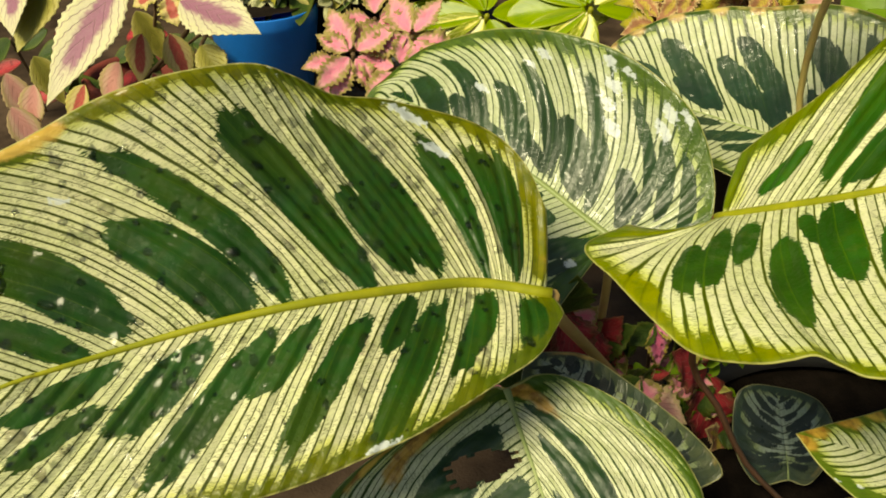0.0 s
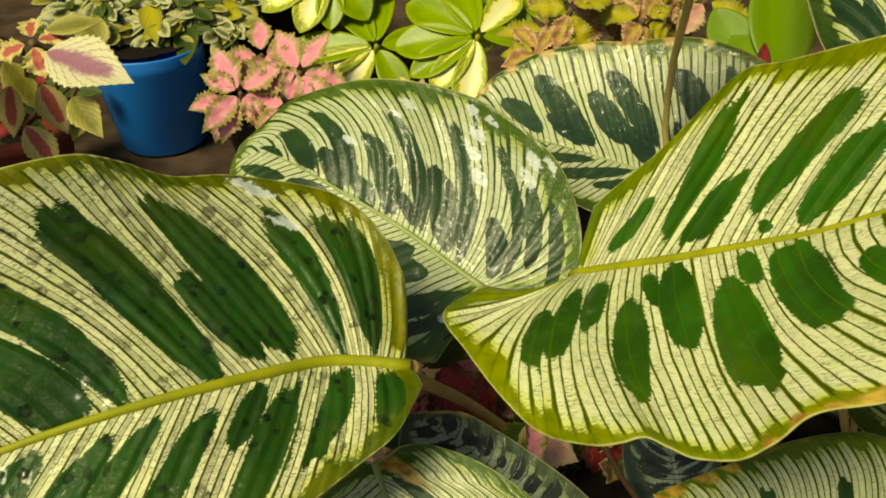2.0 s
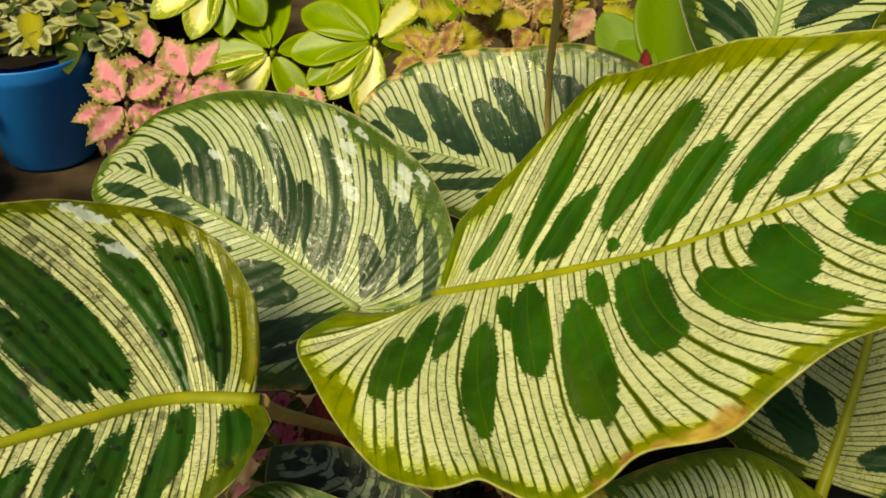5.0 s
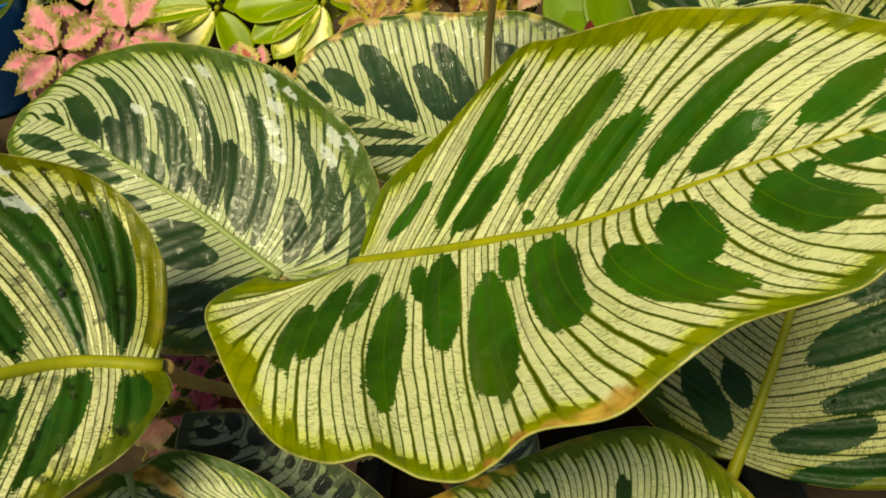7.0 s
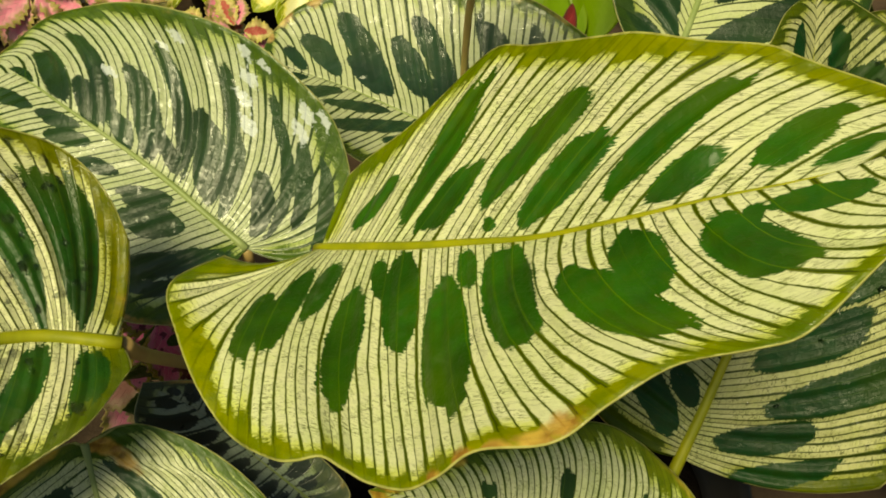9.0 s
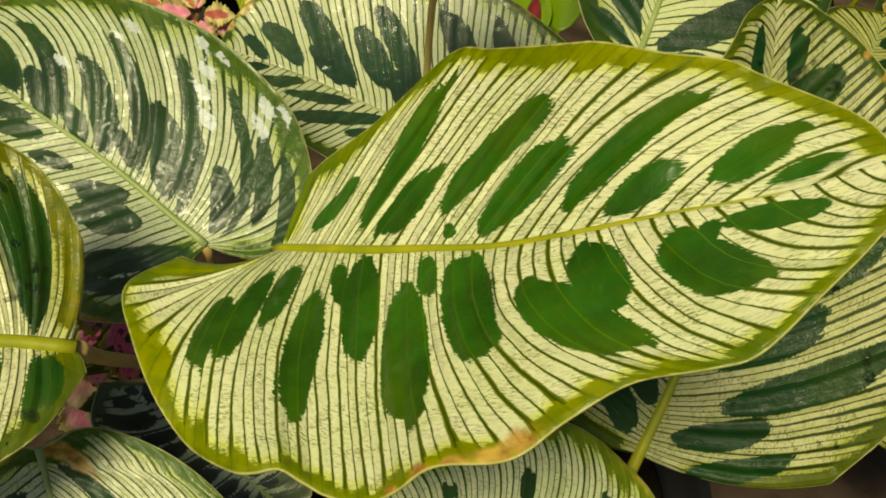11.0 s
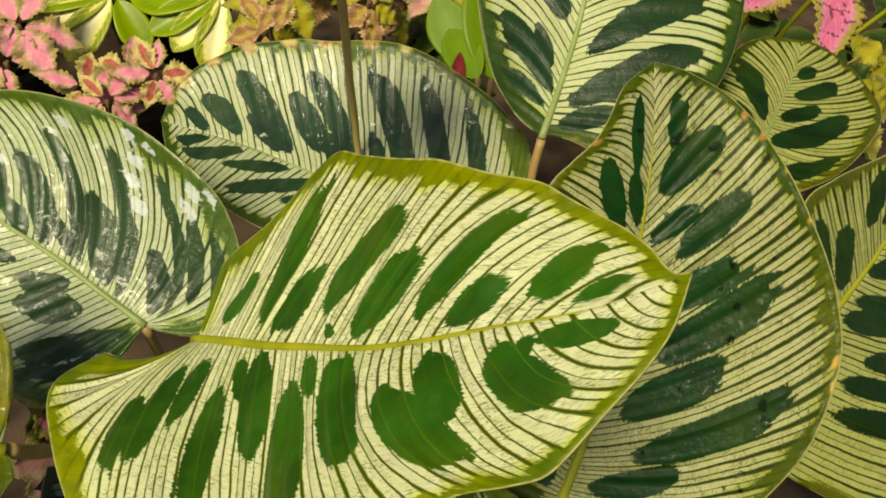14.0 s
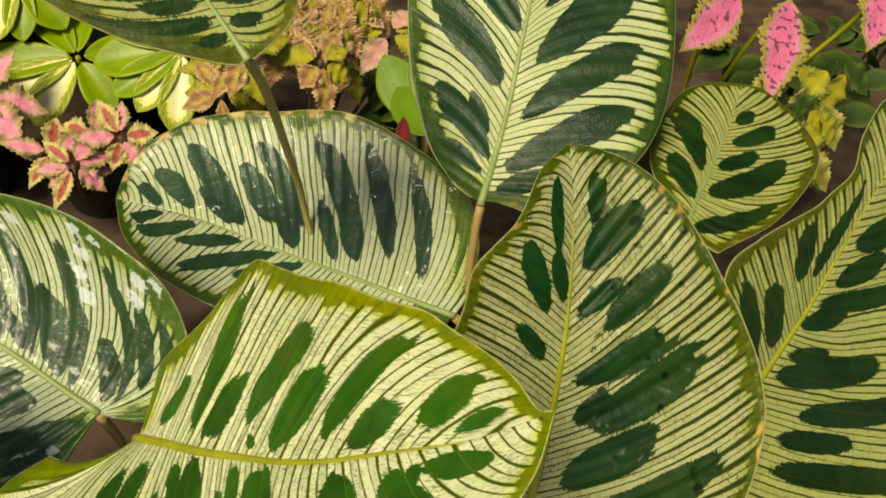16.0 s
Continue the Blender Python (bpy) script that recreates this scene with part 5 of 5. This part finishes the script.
# blue pot with mottled foliage
BLUE = (-0.222, 0.985, GROUND)
pot(BLUE, 0.067, 0.052, 0.128, blue_plastic, "bright blue plastic plant pot on the ground", lip=0.0008, heap=0.034)
pot((-0.13, 1.19, GROUND), 0.145, 0.12, 0.17, black_plastic, "wide black nursery pot under the mottled creeping plant")
mound = tagged(new("creeping_plant"), "mottled grey-green creeping plant spilling over the blue pot", "plant")
for k in range(760):
    u, w = rng.random(), rng.random()
    c = Vector((-0.3459, 1.1307, 0.4665)).lerp(Vector((-0.0786, 1.1133, 0.4498)), u).lerp(Vector((-0.3239, 0.9810, 0.3957)).lerp(Vector((-0.1055, 0.9858, 0.3820)), u), w ** 0.7) + Vector((0, rng.uniform(-0.02, 0.04), rng.uniform(-0.006, 0.006)))
    a = rng.uniform(0, 6.283)
    d = Vector((math.cos(a), 0.5 * math.sin(a) - 0.3, rng.uniform(-0.6, 0.2))).normalized()
    blade(mound, c, c + d * rng.uniform(0.018, 0.034), rng.uniform(0.012, 0.022), rng.choice((mottled, mottled, mottled, mottled, leafy, olive_cream)) if rng.random() < 0.93 else yellow_leaf, (rng.uniform(-0.6, 0.6), -0.6, 0.8), 0, 0, 0.5, 0.15, 0.25, rows=10)
blade(mound, (-0.1725, 1.0056, 0.3954), (-0.1680, 0.9282, 0.3726), 0.030, leafy, (0.1, -0.85, 0.4), 0, 0, 0.35, 0.05, 0.1)
blade(mound, (-0.2191, 1.0265, 0.4151), (-0.1995, 0.9477, 0.3938), 0.030, yellow_leaf, (0.1, -0.8, 0.5), 8, 0.08, 0.45, 0.1, 0.15)
blade(mound, (-0.2680, 0.9741, 0.4164), (-0.2686, 0.9266, 0.3825), 0.04, olive_cream, (0.1, -0.8, 0.5), 8, 0.08, 0.45, 0.1, 0.15)
for k in range(5):
    a = k * 1.25
    stem(mound, ((-0.155 + 0.12 * math.cos(a), 1.09 + 0.07 * math.sin(a), 0.44), (-0.19, 1.04, 0.40), (BLUE[0], BLUE[1], GROUND + 0.10)), 0.003)


# pink coleus beside the blue pot
pinks = tagged(new("coleus"), "small pink coleus with olive toothed leaf rims", "plant")
PINK = (-0.0987, 0.8512, 0.3653)
for whorl, (centre, size, count) in enumerate(((PINK, 1.2, 8), ((-0.0344, 0.8634, 0.3803), 1.1, 6), ((-0.0771, 0.8999, 0.3881), 1.0, 6), ((-0.0485, 0.8361, 0.3549), 0.9, 5), ((-0.118, 0.874, 0.352), 0.9, 5))):
    for k in range(count):
        a = (-100, 170, 100, 30, -40, 240, 65, -70)[k] + whorl * 37 + rng.uniform(-22, 22)
        length = (0.052 if k % 2 == 0 else 0.042) * size * rng.uniform(0.75, 1.2)
        rosette(pinks, centre, (rng.uniform(-0.35, 0.35), -0.72, 0.7), ((a, length, length * rng.uniform(0.62, 0.80), 0, 9, 0.42),), (pink_olive,), rng, rng.uniform(-0.1, 0.35))
    stem(pinks, (centre, (centre[0], centre[1] + 0.03, centre[2] - 0.05), (PINK[0] + 0.02, PINK[1] + 0.05, GROUND + 0.05)), 0.0022)
pot((PINK[0] + 0.02, PINK[1] + 0.05, GROUND), 0.05, 0.04, 0.075, black_plastic, "black nursery pot under the pink coleus")
# the lower pink coleus that shows beside the striped leaf
for k, centre in enumerate(((0.0633, 0.8111, 0.3561), (0.0437, 0.7783, 0.3430), (0.0905, 0.7923, 0.3616), (0.0212, 0.8119, 0.3403))):
    for j in range(8):
        a = j * 45 + k * 31
        rosette(pinks, centre, (rng.uniform(-0.4, 0.4), -0.72, 0.7), ((a + rng.uniform(-25, 25), rng.uniform(0.028, 0.044), rng.uniform(0.018, 0.028), 0, 8, 0.42),), (pink_olive if (j + k) % 3 else rosy_cream,), rng, 0.15)
    stem(pinks, (centre, (centre[0], centre[1] + 0.02, centre[2] - 0.05), (0.06, 0.84, GROUND + 0.05)), 0.002)
pot((0.06, 0.85, GROUND), 0.05, 0.04, 0.07, black_plastic, "black nursery pot under the lower pink coleus")

# umbrella plant
umbrella = tagged(new("umbrella_plant"), "variegated umbrella plant with cream-splashed green leaflets", "plant")
SCH = (((0.0513, 0.9279, 0.3820), ((175, 0.105, 0.044, 0), (118, 0.088, 0.040, 0), (86, 0.092, 0.042, 0), (8, 0.060, 0.036, 0), (198, 0.095, 0.040, 1), (230, 0.080, 0.042, 1), (-66, 0.062, 0.036, 0))),
       ((0.1612, 0.8732, 0.4081), ((178, 0.088, 0.046, 0), (142, 0.090, 0.046, 0), (104, 0.086, 0.044, 0), (48, 0.076, 0.036, 1), (-4, 0.052, 0.026, 0), (-105, 0.082, 0.038, 1), (-135, 0.074, 0.034, 1), (-156, 0.080, 0.036, 0))),
       ((0.0052, 0.9931, 0.4542), ((205, 0.09, 0.040, 1), (240, 0.08, 0.040, 1), (265, 0.07, 0.034, 0), (-60, 0.070, 0.042, 0), (-20, 0.07, 0.034, 0), (90, 0.08, 0.04, 0), (150, 0.09, 0.04, 1))),
       ((0.2046, 0.9429, 0.4370), ((200, 0.09, 0.040, 0), (240, 0.08, 0.040, 1), (280, 0.07, 0.034, 0), (-30, 0.070, 0.042, 0), (60, 0.07, 0.034, 0), (110, 0.08, 0.04, 0))))
TRUNK = (0.10, 1.02, GROUND + 0.05)
for centre, leaflets in SCH:
    rosette(umbrella, centre, (-0.05, -0.62, 0.78), [(a, l, w, k, 0, 0.62) for a, l, w, k in leaflets], (umbrella_green, umbrella_cream), rng, 0.10)
    stem(umbrella, (centre, (centre[0], centre[1] + 0.05, centre[2] - 0.06), TRUNK), 0.0028, rib_green)
pot((0.10, 1.02, GROUND), 0.07, 0.055, 0.09, black_plastic, "black nursery pot under the umbrella plant")

# bronze coleus behind the striped leaves
bronzes = tagged(new("coleus"), "bronze and yellow coleus with frilled leaf rims", "plant")
for k in range(80):
    u, v = rng.random(), rng.random()
    top = Vector((0.1971, 0.7351, 0.5326)).lerp(Vector((0.3356, 0.7224, 0.5284)), u).lerp(Vector((0.2539, 0.6749, 0.4845)), v * 0.75)
    a = rng.uniform(-0.9, 0.9)
    length = rng.uniform(0.024, 0.042)
    tip = top + Vector((math.sin(a), -0.35, -0.9)).normalized() * length
    blade(bronzes, top, tip, length * 0.66, rng.choice((bronze, bronze, bronze, shell_pink, yellow_leaf)), (rng.uniform(-0.4, 0.4), -0.8, 0.5), 13, 0.34, 0.42, 0.12, 0.2, wave=0.25)
for centre, mat in (((0.2084, 0.6693, 0.5015), bronze), ((0.2701, 0.6650, 0.4916), bronze), ((0.2956, 0.6944, 0.4737), bronze), ((0.2757, 0.7199, 0.4785), shell_pink), ((0.3360, 0.6992, 0.4951), shell_pink), ((0.2021, 0.7214, 0.4663), bronze), ((0.1888, 0.6898, 0.4571), bronze)):
    for j in range(7):
        rosette(bronzes, centre, (rng.uniform(-0.5, 0.5), -0.65, 0.75), ((j * 51 + rng.uniform(-28, 28), rng.uniform(0.020, 0.046), rng.uniform(0.016, 0.028), 0, 12, 0.45),), (mat if j % 3 else yellow_leaf,), rng, rng.uniform(0.0, 0.5))
    stem(bronzes, (centre, (centre[0], centre[1] + 0.04, centre[2] - 0.06), (0.26, 0.74, GROUND + 0.06)), 0.0022)
pot((0.26, 0.74, GROUND), 0.07, 0.05, 0.09, black_plastic, "black nursery pot under the bronze coleus")

# plain green leaves between the striped ones
greens = tagged(new("broadleaf_plant"), "young plant with plain bright green oval leaves", "plant")
blade(greens, (0.3409, 0.5540, 0.4798), (0.3568, 0.6218, 0.5469), 0.050, lime, (-0.2, -0.85, 0.5), 0, 0, 0.5, 0.03, 0.12)
blade(greens, (0.3304, 0.5784, 0.4773), (0.3133, 0.6294, 0.5122), 0.036, lime, (-0.3, -0.8, 0.5), 0, 0, 0.5, 0.03, 0.12)
blade(greens, (0.3292, 0.5508, 0.4832), (0.3171, 0.5989, 0.5004), 0.030, lime, (-0.2, -0.8, 0.5), 0, 0, 0.5, 0.03, 0.12)
blade(greens, (0.2941, 0.4963, 0.5016), (0.2991, 0.5106, 0.5270), 0.011, deep_red, (0.1, -0.8, 0.5), 0, 0, 0.5, 0.03, 0.12)
stem(greens, ((0.3409, 0.5540, 0.4798), (0.35, 0.58, 0.38), (0.34, 0.60, GROUND + 0.05)), 0.002)
stem(greens, ((0.3304, 0.5784, 0.4773), (0.34, 0.59, 0.36), (0.34, 0.60, GROUND + 0.05)), 0.002)
stem(greens, ((0.3292, 0.5508, 0.4832), (0.34, 0.58, 0.38), (0.34, 0.60, GROUND + 0.05)), 0.002)
stem(greens, ((0.2941, 0.4963, 0.5016), (0.32, 0.56, 0.38), (0.34, 0.60, GROUND + 0.05)), 0.002)
pot((0.34, 0.60, GROUND), 0.055, 0.045, 0.08, black_plastic, "black nursery pot among the leaves")

# pink coleus with lime frills
frilly = tagged(new("coleus"), "hot pink coleus with lime toothed rims", "plant")
for base, tip, width in (((0.6752, 0.6161, 0.5383), (0.6253, 0.5420, 0.4833), 0.052), ((0.6335, 0.6298, 0.5368), (0.5669, 0.5998, 0.5082), 0.050), ((0.7661, 0.6079, 0.5473), (0.7289, 0.5627, 0.5128), 0.05), ((0.6894, 0.6288, 0.5280), (0.6568, 0.5875, 0.4996), 0.04)):
    blade(frilly, base, tip, width, hot_pink, (-0.1, -0.8, 0.55), 14, 0.16, 0.42, 0.06, 0.12, wave=0.12)
for k in range(26):
    u, v = rng.random(), rng.random()
    top = Vector((0.6310, 0.5923, 0.5065)).lerp(Vector((0.7338, 0.5737, 0.4960)), u).lerp(Vector((0.6009, 0.4545, 0.4644)), v * 0.8)
    a = rng.uniform(-1.2, 1.2)
    tip = top + Vector((math.sin(a), -0.4, -0.75)).normalized() * rng.uniform(0.03, 0.045)
    blade(frilly, top, tip, 0.028, rng.choice((yellow_leaf, yellow_leaf, olive_cream, leafy)), (rng.uniform(-0.4, 0.4), -0.7, 0.6), 11, 0.2, 0.42, 0.12, 0.15, wave=0.15)
FOOT = (0.66, 0.70, GROUND + 0.06)
for centre in ((0.6752, 0.6161, 0.5383), (0.6335, 0.6298, 0.5368), (0.6648, 0.5277, 0.4789), (0.7661, 0.6079, 0.5473)):
    stem(frilly, (centre, (centre[0], centre[1] + 0.04, centre[2] - 0.07), FOOT), 0.0025, rib_green)
pot((0.66, 0.70, GROUND), 0.07, 0.05, 0.09, black_plastic, "black nursery pot under the hot pink coleus")

# low dark foliage that fills the bed behind
filler = tagged(new("bedding_plant"), "dense dark green bedding foliage in the shade", "plant")
for k in range(210):
    if k < 70:
        top = Vector((0.6507, 0.7588, 0.4677)).lerp(Vector((0.9980, 0.7534, 0.4462)), rng.random()).lerp(Vector((0.6948, 0.5543, 0.4119)), rng.random() * 0.8)
    elif k < 110:
        top = Vector((0.3130, 0.7749, 0.4153)).lerp(Vector((0.4157, 0.8050, 0.4122)), rng.random()).lerp(Vector((0.3300, 0.6181, 0.4037)), rng.random() * 0.8)
    elif k < 180:
        top = Vector((0.2511, 0.4882, 0.2464)).lerp(Vector((0.4474, 0.5547, 0.1846)), rng.random()).lerp(Vector((0.3094, 0.4288, 0.2315)), rng.random() * 0.8)
    else:
        top = Vector((-0.5588, 0.9229, 0.3617)).lerp(Vector((-0.2537, 0.9915, 0.3724)), rng.random()).lerp(Vector((-0.3581, 0.8057, 0.3163)), rng.random() * 0.8)
    a = rng.uniform(0, 6.28)
    size = rng.uniform(0.03, 0.055)
    blade(filler, top, top + Vector((math.cos(a), -0.3, 0.6 * math.sin(a) - 0.3)).normalized() * size, size * 0.55, deep_red if 110 <= k and rng.random() < 0.2 else leafy, (rng.uniform(-0.4, 0.4), -0.6, 0.8), 0, 0, 0.45, 0.15, 0.2, point=0.6)
    if k % 6 == 0:
        stem(filler, (top, (top.x, top.y + 0.02, (top.z + GROUND) / 2), (top.x, top.y + 0.03, GROUND)), 0.0018)

pot(((0.3014, 0.5030, 0.2327)[0], (0.3014, 0.5030, 0.2327)[1] + 0.03, GROUND), 0.06, 0.045, 0.085, terracotta, "dark red clay pot in the shade of the leaves")

# red and pink seedlings in the shade under the big leaves
seedling = tagged(new("coleus"), "red and pink coleus seedlings in the shade", "plant")
SPOTS = (((0.0909, 0.3818, 0.3735), deep_red, 0.030), ((0.0787, 0.3828, 0.3750), pink_olive, 0.026), ((0.1162, 0.3456, 0.3654), pink_olive, 0.026), ((0.1175, 0.4142, 0.3152), deep_red, 0.05), ((0.1565, 0.4016, 0.3320), pink_olive, 0.024), ((0.1363, 0.3981, 0.3619), hot_pink, 0.022),
         ((0.0469, 0.3714, 0.3979), hot_pink, 0.034), ((0.0327, 0.3806, 0.3384), shell_pink, 0.034), ((0.0164, 0.3857, 0.3226), pink_olive, 0.034), ((0.0675, 0.3439, 0.3716), pink_olive, 0.024), ((0.0532, 0.3356, 0.3773), shell_pink, 0.024), ((0.1863, 0.3782, 0.2812), bronze, 0.018), ((0.0266, 0.3890, 0.3766), hot_pink, 0.034), ((0.0156, 0.3957, 0.3175), deep_red, 0.03), ((0.1786, 0.4024, 0.3158), deep_red, 0.05), ((0.0691, 0.3627, 0.3996), deep_red, 0.04), ((0.1238, 0.3706, 0.3279), shell_pink, 0.036), ((0.0673, 0.3735, 0.3620), pink_olive, 0.03), ((0.0921, 0.3977, 0.3465), deep_red, 0.04))
for k, (at, mat, size) in enumerate(SPOTS):
    size *= 1.35
    for j in range(3):
        a = rng.uniform(0, 6.28) if j else -1.4
        d = Vector((math.cos(a), -0.45, math.sin(a))).normalized()
        blade(seedling, at, Vector(at) + d * size * (1.0 if j == 0 else 0.75), size * 0.62, mat if j < 2 else leafy, (0.2, -0.75, 0.6), 9, 0.16, 0.42, 0.1, 0.15, wave=0.1)
for k in range(190):
    at = Vector((0.0638, 0.3929, 0.3545)).lerp(Vector((0.2093, 0.4112, 0.3283)), rng.random()).lerp(Vector((0.1681, 0.3849, 0.2385)), rng.random() * 0.9)
    a = rng.uniform(0, 6.28)
    size = rng.uniform(0.010, 0.020)
    blade(seedling, at, at + Vector((math.cos(a), -0.5, math.sin(a) * 0.8)).normalized() * size, size * 0.6, rng.choice((lime, lime, leafy, olive_cream, deep_red, pink_olive)), (0.1, -0.7, 0.65), 7, 0.2, 0.45, 0.1, 0.15)
for k in range(10):
    at = SPOTS[k][0]
    stem(seedling, (at, (at[0] + 0.01, at[1] + 0.03, (at[2] + GROUND) / 2), (at[0] + 0.02, at[1] + 0.05, GROUND)), 0.0016)

# wall that closes the bed
bm = bmesh.new()
bmesh.ops.create_cube(bm, size=1.0)
bmesh.ops.scale(bm, vec=(6.0, 0.12, 1.3), verts=bm.verts)
bmesh.ops.bevel(bm, geom=bm.edges[:], offset=0.01, segments=2, affect="EDGES")
wall = part("wall_north", bm, dark_wall)
wall.location = (0.2, 1.75, GROUND + 0.649)
tagged(wall, "dark mossy wall behind the plants", "wall", kind="structure")
